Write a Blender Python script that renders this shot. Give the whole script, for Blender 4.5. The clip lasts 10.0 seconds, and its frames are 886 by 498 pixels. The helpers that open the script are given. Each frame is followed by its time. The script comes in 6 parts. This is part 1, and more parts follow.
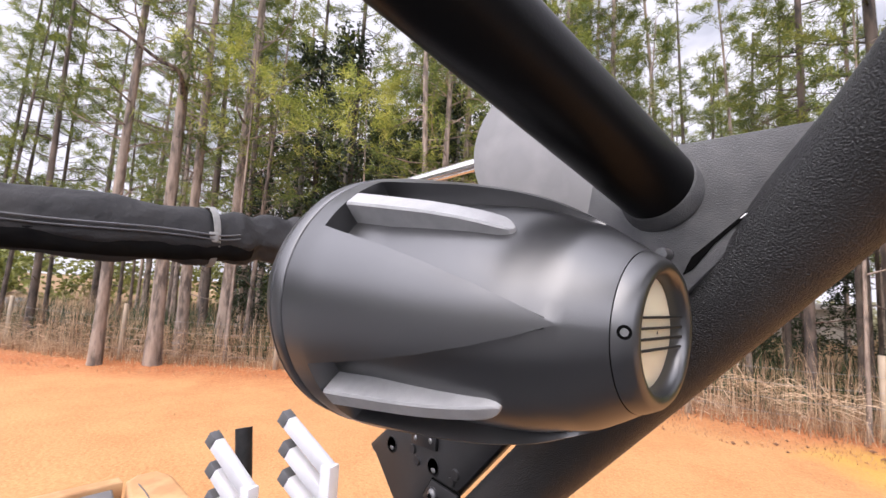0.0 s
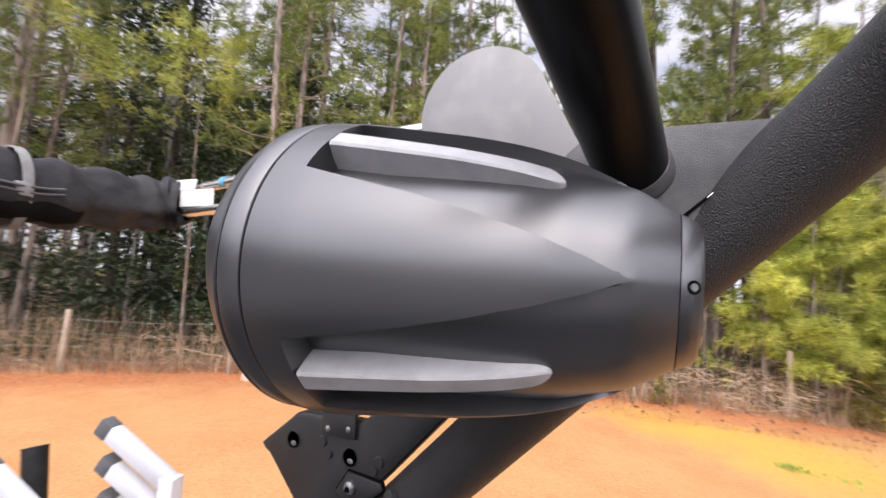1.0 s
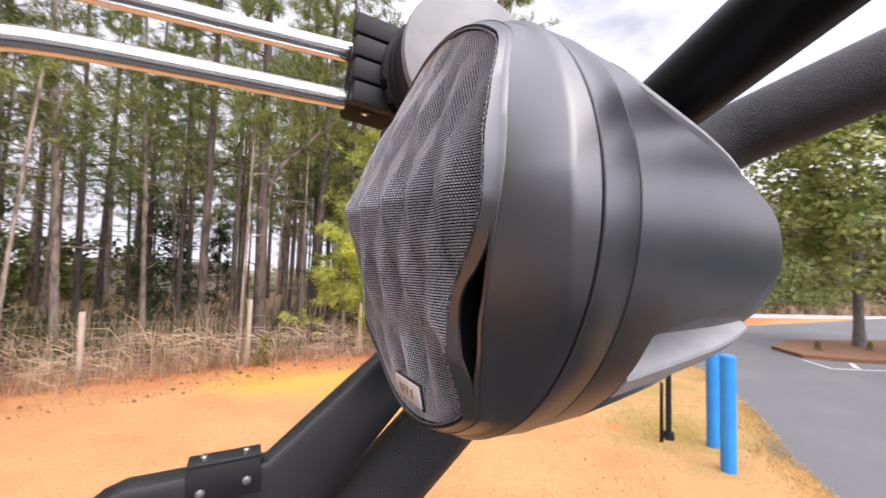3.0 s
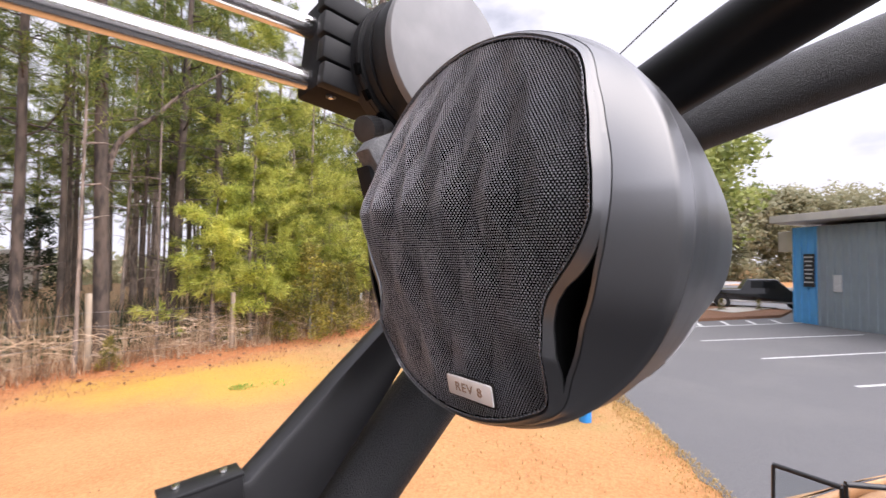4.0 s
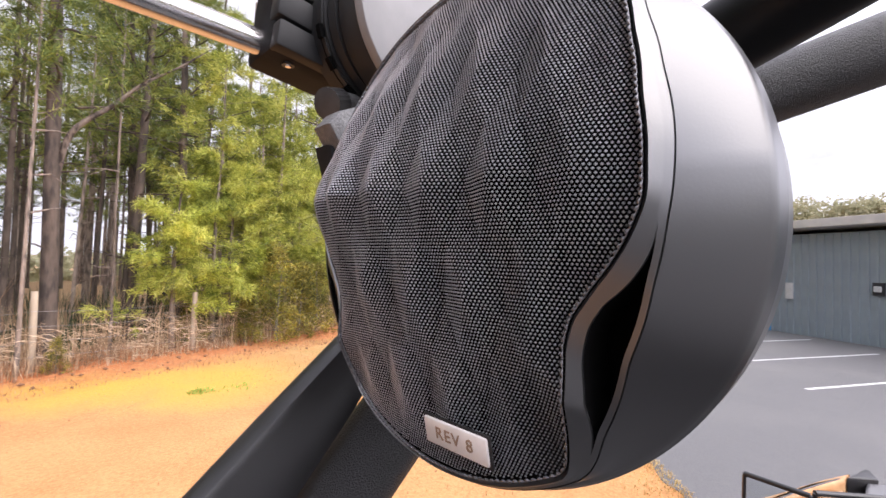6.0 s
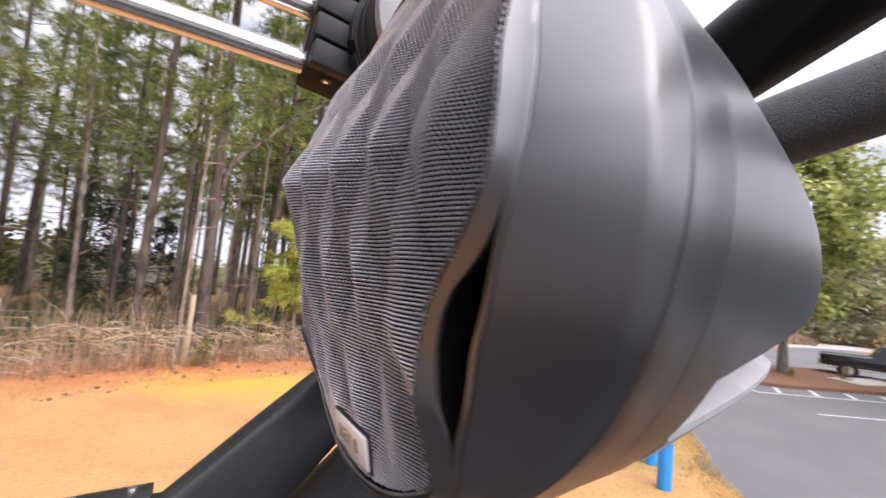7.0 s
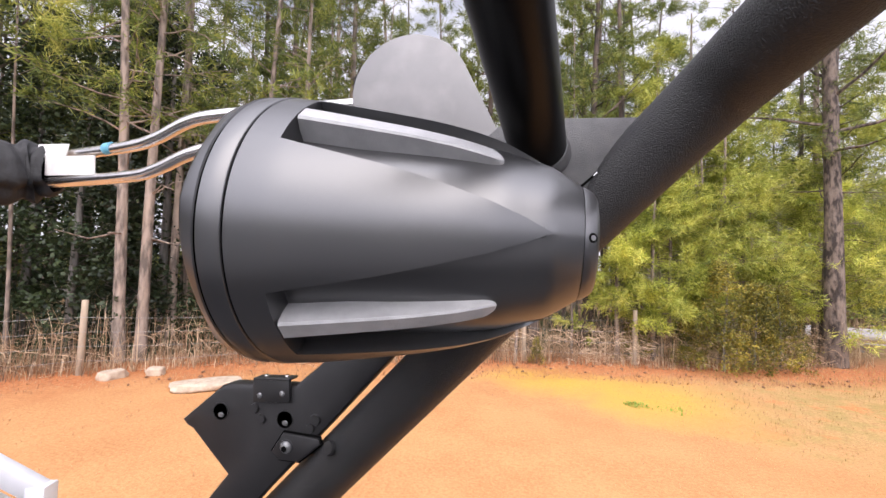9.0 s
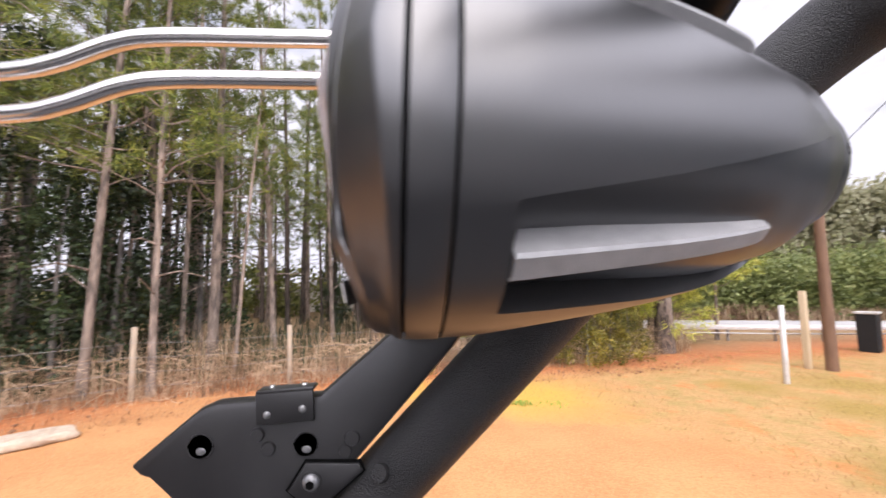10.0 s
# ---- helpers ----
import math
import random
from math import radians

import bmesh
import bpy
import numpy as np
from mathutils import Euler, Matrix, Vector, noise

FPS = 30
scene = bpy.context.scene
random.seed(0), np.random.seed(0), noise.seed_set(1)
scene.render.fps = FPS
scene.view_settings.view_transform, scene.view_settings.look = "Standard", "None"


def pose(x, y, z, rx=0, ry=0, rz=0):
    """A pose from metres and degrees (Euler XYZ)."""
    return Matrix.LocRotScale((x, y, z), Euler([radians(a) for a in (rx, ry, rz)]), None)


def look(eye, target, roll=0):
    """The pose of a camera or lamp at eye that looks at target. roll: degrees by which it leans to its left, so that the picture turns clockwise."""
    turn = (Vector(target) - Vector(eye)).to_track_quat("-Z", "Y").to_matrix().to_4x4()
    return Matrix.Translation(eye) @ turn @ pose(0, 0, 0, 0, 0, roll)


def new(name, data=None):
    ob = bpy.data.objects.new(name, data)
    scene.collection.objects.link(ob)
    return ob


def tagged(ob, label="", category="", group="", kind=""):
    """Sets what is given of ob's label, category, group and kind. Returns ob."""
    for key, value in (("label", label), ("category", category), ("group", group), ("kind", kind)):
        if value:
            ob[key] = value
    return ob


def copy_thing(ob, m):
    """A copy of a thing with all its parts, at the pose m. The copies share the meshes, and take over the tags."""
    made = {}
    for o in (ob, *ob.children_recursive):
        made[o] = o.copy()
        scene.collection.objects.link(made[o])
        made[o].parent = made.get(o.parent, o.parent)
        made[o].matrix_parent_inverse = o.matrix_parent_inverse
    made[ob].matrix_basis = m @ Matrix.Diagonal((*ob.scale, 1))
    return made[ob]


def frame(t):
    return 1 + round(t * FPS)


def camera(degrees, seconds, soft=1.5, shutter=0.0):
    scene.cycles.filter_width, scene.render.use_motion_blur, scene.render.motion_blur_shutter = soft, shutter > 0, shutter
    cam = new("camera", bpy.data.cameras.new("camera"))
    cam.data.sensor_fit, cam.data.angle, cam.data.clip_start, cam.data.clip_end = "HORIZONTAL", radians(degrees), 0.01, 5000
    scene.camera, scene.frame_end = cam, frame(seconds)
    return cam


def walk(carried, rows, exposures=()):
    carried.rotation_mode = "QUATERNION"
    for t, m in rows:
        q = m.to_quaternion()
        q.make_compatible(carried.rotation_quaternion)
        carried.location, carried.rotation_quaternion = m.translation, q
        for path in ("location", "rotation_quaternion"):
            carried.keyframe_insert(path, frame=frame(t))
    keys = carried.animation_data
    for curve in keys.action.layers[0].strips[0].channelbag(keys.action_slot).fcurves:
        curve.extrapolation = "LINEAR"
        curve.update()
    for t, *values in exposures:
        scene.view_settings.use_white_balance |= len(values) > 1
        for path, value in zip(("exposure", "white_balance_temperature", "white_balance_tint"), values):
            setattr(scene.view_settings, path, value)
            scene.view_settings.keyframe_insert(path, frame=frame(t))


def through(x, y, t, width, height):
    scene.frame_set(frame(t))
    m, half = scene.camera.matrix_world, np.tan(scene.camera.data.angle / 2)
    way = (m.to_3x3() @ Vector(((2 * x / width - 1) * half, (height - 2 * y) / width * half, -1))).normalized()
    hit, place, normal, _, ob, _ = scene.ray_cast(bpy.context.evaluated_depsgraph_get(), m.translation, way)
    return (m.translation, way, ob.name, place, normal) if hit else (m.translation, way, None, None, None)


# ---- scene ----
cam = camera(93.3, 10.0, soft=1.5, shutter=0.3)
PATH = [
    (0, (0.298, -0.291, 2.817), (-1.175, 1.048, 3.016), 2.9),
    (0.5, (0.278, -0.325, 2.803), (-1.046, 1.161, 2.999), 3.7),
    (1, (0.165, -0.336, 2.788), (-0.738, 1.439, 2.976), 3.6),
    (1.5, (0.045, -0.368, 2.778), (-0.359, 1.58, 2.984), 3.2),
    (2, (-0.074, -0.316, 2.773), (0.033, 1.67, 2.983), 2.9),
    (2.2, (-0.121, -0.306, 2.78), (0.161, 1.662, 2.998), 2.6),
    (3.3, (-0.306, -0.245, 2.771), (0.718, 1.471, 2.851), 1.7),
    (3.5, (-0.325, -0.231, 2.772), (0.802, 1.421, 2.84), 1.5),
    (4, (-0.367, -0.207, 2.783), (0.956, 1.292, 2.835), 0.5),
    (4.5, (-0.3266, -0.1251, 2.798), (1.1654, 1.2049, 2.882), -0.4),
    (5, (-0.3191, -0.1308, 2.797), (1.2069, 1.1592, 2.864), -0.4),
    (5.5, (-0.316, -0.144, 2.796), (1.181, 1.181, 2.865), 0.5),
    (6, (-0.3213, -0.1499, 2.783), (1.0977, 1.2581, 2.848), 1.5),
    (6.2, (-0.3173, -0.151, 2.782), (1.0527, 1.3051, 2.851), 1.9),
    (7.3, (-0.164, -0.245, 2.766), (0.518, 1.63, 2.911), 5.7),
    (7.5, (-0.096, -0.289, 2.778), (0.276, 1.674, 2.873), 4.9),
    (8, (0.033, -0.335, 2.782), (-0.081, 1.66, 2.863), 3.7),
    (8.5, (0.116, -0.395, 2.759), (-0.27, 1.566, 2.816), 2.3),
    (9, (0.135, -0.416, 2.766), (-0.278, 1.538, 2.873), 1.6),
    (9.5, (0.059, -0.378, 2.744), (-0.184, 1.605, 2.835), 0.5),
    (10, (-0.128, -0.312, 2.702), (0.024, 1.674, 2.882), -0.6),
]
walk(cam, [(t, look(eye, target, roll)) for t, eye, target, roll in PATH], exposures=[(t, stops, 6500, 17) for t, stops in ((0.0, 0.13), (2.0, 0.1), (3.5, 0.16), (4.0, 0.12), (5.0, 0.22), (5.5, 0.26), (6.0, 0.24), (7.5, 0.14), (8.5, 0.1), (10.0, 0.13))])

# ---- light ----
SUN_ELEV, SUN_AZ = radians(47), radians(-79)   # azimuth counted from +x towards +y
world = bpy.data.worlds.new("sky")
scene.world = world
world.use_nodes = True
wn = world.node_tree.nodes
sky = wn.new("ShaderNodeTexSky")
sky.sky_type = "NISHITA"
sky.sun_disc = False
sky.sun_elevation = SUN_ELEV
sky.sun_rotation = radians(90) - SUN_AZ
sky.air_density, sky.dust_density, sky.ozone_density = 1.2, 4.0, 1.0
# thin white cloud over blue
wtc = wn.new("ShaderNodeTexCoord")
wmap = wn.new("ShaderNodeMapping")
wmap.inputs["Scale"].default_value = (1.0, 1.0, 2.2)
wnoise = wn.new("ShaderNodeTexNoise")
wnoise.inputs["Scale"].default_value = 3.0
wnoise.inputs["Detail"].default_value = 7.0
wramp = wn.new("ShaderNodeValToRGB")
wramp.color_ramp.elements[0].position, wramp.color_ramp.elements[1].position = 0.20, 0.44
wmix = wn.new("ShaderNodeMix")
wmix.data_type = "RGBA"
wl = world.node_tree.links
wl.new(wtc.outputs["Generated"], wmap.inputs["Vector"])
wl.new(wmap.outputs["Vector"], wnoise.inputs["Vector"])
wl.new(wnoise.outputs["Fac"], wramp.inputs["Fac"])
wl.new(wramp.outputs["Color"], wmix.inputs["Factor"])
wl.new(sky.outputs["Color"], wmix.inputs["A"])
# the cloud veil is brightest round the sun
wdot = wn.new("ShaderNodeVectorMath")
wdot.operation = "DOT_PRODUCT"
wdot.inputs[1].default_value = (math.cos(SUN_ELEV) * math.cos(SUN_AZ), math.cos(SUN_ELEV) * math.sin(SUN_AZ), math.sin(SUN_ELEV))
wl.new(wtc.outputs["Generated"], wdot.inputs[0])
wglow = wn.new("ShaderNodeMapRange")
wglow.interpolation_type = "SMOOTHERSTEP"
wglow.inputs["From Min"].default_value, wglow.inputs["From Max"].default_value = 0.15, 1.0
wglow.inputs["To Min"].default_value, wglow.inputs["To Max"].default_value = 9.6, 35.0
wl.new(wdot.outputs["Value"], wglow.inputs["Value"])
wtint = wn.new("ShaderNodeVectorMath")
wtint.operation = "SCALE"
wtint.inputs[0].default_value = (0.965, 0.985, 1.09)
wl.new(wglow.outputs["Result"], wtint.inputs["Scale"])
wl.new(wtint.outputs["Vector"], wmix.inputs["B"])
wl.new(wmix.outputs["Result"], wn["Background"].inputs["Color"])
wn["Background"].inputs["Strength"].default_value = 0.1

sun = new("sun", bpy.data.lights.new("sun", "SUN"))
sun.data.energy, sun.data.angle, sun.data.color = 1.8, radians(50.0), (1.0, 0.92, 0.80)
to_sun = Vector((math.cos(SUN_ELEV) * math.cos(SUN_AZ), math.cos(SUN_ELEV) * math.sin(SUN_AZ), math.sin(SUN_ELEV)))
sun.matrix_world = look(to_sun * 50, (0, 0, 0))


# ---- materials ----
def mat(name, color, rough=0.6, metal=0.0, color2=None, scale=20.0, bump=0.0, bump_scale=None, detail=6.0,
        spec=0.5, coat=0.0, stretch=(1, 1, 1), low=0.35, high=0.65, rough2=None, spots=None, spot_scale=3.0, per_object=0.0):
    """A principled material whose colour wanders between two tones, with fine relief and a second, larger scale of stains."""
    m = bpy.data.materials.new(name)
    m.use_nodes = True
    nt = m.node_tree
    n, l = nt.nodes, nt.links
    p = n["Principled BSDF"]
    p.inputs["Roughness"].default_value = rough
    p.inputs["Metallic"].default_value = metal
    p.inputs["Specular IOR Level"].default_value = spec
    p.inputs["Coat Weight"].default_value = coat
    tc = n.new("ShaderNodeTexCoord")
    mp = n.new("ShaderNodeMapping")
    mp.inputs["Scale"].default_value = stretch
    l.new(tc.outputs["Object"], mp.inputs["Vector"])
    c2 = color2 or tuple(c * 0.8 for c in color)
    nz = n.new("ShaderNodeTexNoise")
    nz.inputs["Scale"].default_value, nz.inputs["Detail"].default_value = scale, detail
    l.new(mp.outputs["Vector"], nz.inputs["Vector"])
    rp = n.new("ShaderNodeValToRGB")
    rp.color_ramp.elements[0].position, rp.color_ramp.elements[1].position = low, high
    rp.color_ramp.elements[0].color, rp.color_ramp.elements[1].color = (*color, 1), (*c2, 1)
    l.new(nz.outputs["Fac"], rp.inputs["Fac"])
    out = rp.outputs["Color"]
    if spots:
        nz2 = n.new("ShaderNodeTexNoise")
        nz2.inputs["Scale"].default_value, nz2.inputs["Detail"].default_value = spot_scale, 4.0
        l.new(mp.outputs["Vector"], nz2.inputs["Vector"])
        rp2 = n.new("ShaderNodeValToRGB")
        rp2.color_ramp.elements[0].position, rp2.color_ramp.elements[1].position = 0.48, 0.66
        l.new(nz2.outputs["Fac"], rp2.inputs["Fac"])
        mx = n.new("ShaderNodeMix")
        mx.data_type = "RGBA"
        mx.inputs["B"].default_value = (*spots, 1)
        l.new(rp2.outputs["Color"], mx.inputs["Factor"])
        l.new(out, mx.inputs["A"])
        out = mx.outputs["Result"]
    if per_object:
        oi = n.new("ShaderNodeObjectInfo")
        hs = n.new("ShaderNodeHueSaturation")
        mr = n.new("ShaderNodeMapRange")
        mr.inputs["To Min"].default_value, mr.inputs["To Max"].default_value = 1 - per_object, 1 + per_object
        l.new(oi.outputs["Random"], mr.inputs["Value"])
        l.new(mr.outputs["Result"], hs.inputs["Value"])
        l.new(out, hs.inputs["Color"])
        out = hs.outputs["Color"]
    l.new(out, p.inputs["Base Color"])
    if rough2 is not None:
        mr2 = n.new("ShaderNodeMapRange")
        mr2.inputs["To Min"].default_value, mr2.inputs["To Max"].default_value = rough, rough2
        l.new(nz.outputs["Fac"], mr2.inputs["Value"])
        l.new(mr2.outputs["Result"], p.inputs["Roughness"])
    if bump:
        nb = n.new("ShaderNodeTexNoise")
        nb.inputs["Scale"].default_value, nb.inputs["Detail"].default_value = bump_scale or scale * 3, 5.0
        l.new(mp.outputs["Vector"], nb.inputs["Vector"])
        bp = n.new("ShaderNodeBump")
        bp.inputs["Strength"].default_value, bp.inputs["Distance"].default_value = 1.0, bump
        l.new(nb.outputs["Fac"], bp.inputs["Height"])
        l.new(bp.outputs["Normal"], p.inputs["Normal"])
    return m


def leaf_mat(name, c1, c2, c3, through=0.35):
    """Foliage whose tone differs clump by clump and lets some light through."""
    m = bpy.data.materials.new(name)
    m.use_nodes = True
    n, l = m.node_tree.nodes, m.node_tree.links
    p = n["Principled BSDF"]
    p.inputs["Roughness"].default_value = 0.55
    g = n.new("ShaderNodeNewGeometry")
    tc = n.new("ShaderNodeTexCoord")
    nz = n.new("ShaderNodeTexNoise")
    nz.inputs["Scale"].default_value = 0.9
    l.new(tc.outputs["Object"], nz.inputs["Vector"])
    ad = n.new("ShaderNodeMath")
    ad.operation = "MULTIPLY_ADD"
    ad.inputs[1].default_value, ad.inputs[2].default_value = 0.45, 0.0
    l.new(g.outputs["Random Per Island"], ad.inputs[0])
    ad2 = n.new("ShaderNodeMath")
    l.new(ad.outputs[0], ad2.inputs[0])
    l.new(nz.outputs["Fac"], ad2.inputs[1])
    rp = n.new("ShaderNodeValToRGB")
    e = rp.color_ramp.elements
    e[0].position, e[0].color = 0.4, (*c1, 1)
    e[1].position, e[1].color = 1.0, (*c3, 1)
    mid = e.new(0.7)
    mid.color = (*c2, 1)
    l.new(ad2.outputs[0], rp.inputs["Fac"])
    oi = n.new("ShaderNodeObjectInfo")
    hs = n.new("ShaderNodeHueSaturation")
    mr = n.new("ShaderNodeMapRange")
    mr.inputs["To Min"].default_value, mr.inputs["To Max"].default_value = 0.75, 1.25
    l.new(oi.outputs["Random"], mr.inputs["Value"])
    l.new(mr.outputs["Result"], hs.inputs["Value"])
    l.new(rp.outputs["Color"], hs.inputs["Color"])
    l.new(hs.outputs["Color"], p.inputs["Base Color"])
    tr = n.new("ShaderNodeBsdfTranslucent")
    l.new(hs.outputs["Color"], tr.inputs["Color"])
    ms = n.new("ShaderNodeMixShader")
    ms.inputs[0].default_value = through
    l.new(p.outputs[0], ms.inputs[1])
    l.new(tr.outputs[0], ms.inputs[2])
    l.new(ms.outputs[0], n["Material Output"].inputs["Surface"])
    return m


M_POD = mat("satin_charcoal_shell", (0.008, 0.008, 0.009), 0.33, 0.0, (0.011, 0.011, 0.012), 6.0, 0.00003, 900, rough2=0.38, spec=1.0, spots=(0.014, 0.014, 0.014), spot_scale=9)
M_POD.node_tree.nodes["Principled BSDF"].inputs["IOR"].default_value = 1.70
M_DARK = mat("black_plastic", (0.012, 0.012, 0.013), 0.55, 0.0, (0.02, 0.02, 0.02), 30, 0.0001, 300, spec=0.25)
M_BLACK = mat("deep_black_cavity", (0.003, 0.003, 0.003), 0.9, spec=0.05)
M_MESH = mat("grille_base_cloth", (0.003, 0.003, 0.0035), 0.9, spec=0.05)
M_WEAVE = mat("grille_weave_thread", (0.57, 0.57, 0.60), 0.29, 0.77, (0.65, 0.65, 0.67), 40, spec=1.0)
M_BEAD = mat("grille_edge_thread", (0.10, 0.10, 0.11), 0.25, 0.3, (0.14, 0.14, 0.15), 60, spec=1.0)
M_FIN = mat("silver_grey_textured_paint", (0.36, 0.36, 0.36), 0.55, 0.35, (0.42, 0.42, 0.42), 60, 0.0003, 700)
M_TUBE = mat("wrinkle_black_powder_coat", (0.009, 0.009, 0.0095), 0.36, 0.0, (0.016, 0.016, 0.016), 30, 0.0028, 640, rough2=0.48, spec=0.55)
M_TUBEB = mat("smooth_black_powder_coat", (0.003, 0.003, 0.0035), 0.36, 0.0, (0.005, 0.005, 0.005), 12, 0.0001, 500, spec=0.18)
M_PLATE = mat("satin_black_metal", (0.012, 0.0115, 0.012), 0.36, 0.0, (0.019, 0.0185, 0.019), 14, 0.0001, 600, spec=0.6)
M_STEEL = mat("polished_stainless", (0.78, 0.75, 0.73), 0.18, 1.0, (0.70, 0.68, 0.66), 30, rough2=0.28)
M_GREYPAINT = mat("pale_grey_paint", (0.22, 0.215, 0.215), 0.5, 0.0, (0.19, 0.187, 0.186), 7, 0.0001, 200, spots=(0.25, 0.243, 0.24), spot_scale=14)
M_GUSSET = mat("grey_wrinkle_coat", (0.06, 0.06, 0.062), 0.5, 0.0, (0.09, 0.09, 0.09), 40, 0.0009, 750)
M_MATTE = mat("matte_black_nylon", (0.010, 0.010, 0.011), 0.7, 0.0, (0.016, 0.016, 0.017), 40, 0.0002, 300, spec=0.15)
M_KNOB = mat("worn_grey_metal", (0.16, 0.16, 0.165), 0.35, 0.6, (0.22, 0.22, 0.22), 50, 0.0002, 300)
M_CLAMP = mat("grey_rough_casting", (0.085, 0.085, 0.087), 0.55, 0.0, (0.13, 0.13, 0.13), 160, 0.0010, 420)
M_KNURL = mat("dark_knurled_metal", (0.035, 0.034, 0.034), 0.42, 0.3, (0.05, 0.05, 0.05), 60, 0.0002, 300)
M_CLOTH = mat("black_canvas", (0.013, 0.013, 0.0145), 0.75, 0.0, (0.024, 0.024, 0.025), 8, 0.009, 26, spec=0.4, spots=(0.036, 0.035, 0.035), spot_scale=5)
# sleeve canvas again, with the shade under the zipper put into its colour
M_FOLD_SHADE = mat("shade_darkened_canvas", (0.005, 0.005, 0.0055), 0.9, 0.0, (0.009, 0.009, 0.009), 20, 0.003, 40, spec=0.1)
M_STRAP = mat("grey_webbing", (0.22, 0.22, 0.22), 0.75, 0.0, (0.28, 0.28, 0.27), 60, 0.0006, 300)
M_RACK = mat("brushed_silver_rack", (0.72, 0.72, 0.74), 0.4, 0.3, (0.66, 0.66, 0.68), 12, 0.0002, 80)
M_RUBBER = mat("dark_rubber_tip", (0.10, 0.10, 0.11), 0.7, 0.0, (0.09, 0.09, 0.09), 20, 0.0004, 200)
M_BADGE = mat("brushed_badge", (0.74, 0.71, 0.68), 0.4, 0.15, (0.64, 0.61, 0.58), 90)
M_BADGETXT = mat("badge_marks", (0.35, 0.25, 0.18), 0.4, 0.5)
# the sandy ground's warm reflection is put into this cream base
M_PORT = mat("port_reflection_cream", (0.90, 0.80, 0.58), 0.45, 0.15, (0.84, 0.74, 0.52), 20)
M_TAN = mat("tan_vinyl", (0.50, 0.27, 0.12), 0.5, 0.0, (0.42, 0.22, 0.10), 9, 0.0006, 200, spots=(0.55, 0.34, 0.17), spot_scale=5)
M_DECK = mat("grey_gelcoat", (0.17, 0.17, 0.175), 0.4, 0.0, (0.14, 0.14, 0.145), 6)
M_HULL = mat("graphite_gelcoat_hull", (0.02, 0.021, 0.023), 0.5, 0.0, (0.028, 0.028, 0.03), 3)
M_TAG = mat("white_paper_tag", (0.75, 0.74, 0.70), 0.7, 0.0, (0.66, 0.65, 0.62), 40)
M_TAPE = mat("pale_blue_tape", (0.15, 0.42, 0.55), 0.5)
M_BARK = mat("pine_bark", (0.31, 0.245, 0.20), 0.9, 0.0, (0.11, 0.088, 0.073), 8.0, 0.05, 10, stretch=(1, 1, 0.25), low=0.40, high=0.60, spots=(0.37, 0.285, 0.225), spot_scale=2.2, per_object=0.2)
M_BARK2 = mat("grey_bark", (0.22, 0.20, 0.18), 0.9, 0.0, (0.11, 0.10, 0.09), 8.0, 0.02, 12, stretch=(1, 1, 0.25), per_object=0.2)
M_BARK3 = mat("dark_plated_bark", (0.17, 0.13, 0.105), 0.95, 0.0, (0.04, 0.031, 0.027), 9.0, 0.06, 10, stretch=(1, 1, 0.4), low=0.42, high=0.56, spots=(0.21, 0.165, 0.135), spot_scale=5)
# pine bark with the shade of backlit trunks put into its colour
M_BARK_SHADED = mat("shaded_dark_bark", (0.12, 0.092, 0.074), 0.95, 0.0, (0.045, 0.036, 0.031), 6.0, 0.04, 9, stretch=(1, 1, 0.3), low=0.4, high=0.6, spots=(0.16, 0.12, 0.095), spot_scale=2.5, per_object=0.2)
M_PINE = leaf_mat("pine_needles", (0.042, 0.066, 0.016), (0.135, 0.175, 0.036), (0.34, 0.35, 0.07))
M_YOUNG = leaf_mat("young_pine_needles", (0.10, 0.135, 0.03), (0.42, 0.47, 0.08), (0.80, 0.76, 0.20), 0.45)
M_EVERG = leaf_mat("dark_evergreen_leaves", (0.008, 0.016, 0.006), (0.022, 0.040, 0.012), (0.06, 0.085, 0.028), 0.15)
M_CEDAR = leaf_mat("cedar_leaves", (0.035, 0.042, 0.008), (0.14, 0.13, 0.02), (0.42, 0.33, 0.05), 0.3)
M_OAK = leaf_mat("oak_leaves", (0.09, 0.12, 0.028), (0.25, 0.285, 0.07), (0.48, 0.49, 0.17), 0.4)
M_BRUSH = leaf_mat("dry_brush", (0.12, 0.072, 0.042), (0.31, 0.20, 0.12), (0.66, 0.50, 0.33), 0.2)
M_VINE = leaf_mat("pale_dry_vines", (0.16, 0.10, 0.06), (0.36, 0.25, 0.155), (0.70, 0.55, 0.39), 0.1)
M_GRASS = leaf_mat("dry_yellow_grass", (0.34, 0.22, 0.08), (0.50, 0.34, 0.13), (0.64, 0.47, 0.20), 0.4)
M_STRAWB = leaf_mat("pine_straw", (0.20, 0.10, 0.05), (0.34, 0.17, 0.08), (0.45, 0.27, 0.14), 0.1)
M_WEED = leaf_mat("fresh_weeds", (0.20, 0.32, 0.05), (0.32, 0.46, 0.09), (0.45, 0.55, 0.14), 0.4)
M_HAZE = leaf_mat("roadside_green_trees", (0.12, 0.155, 0.05), (0.24, 0.285, 0.09), (0.40, 0.43, 0.16), 0.4)
M_THICKET = leaf_mat("thicket_leaves", (0.07, 0.085, 0.02), (0.18, 0.20, 0.045), (0.36, 0.36, 0.10), 0.35)
# leaf colours paled so that they carry the haze of distance
M_FARWOOD = leaf_mat("haze_toned_far_trees", (0.27, 0.272, 0.155), (0.355, 0.345, 0.215), (0.47, 0.445, 0.30), 0.5)
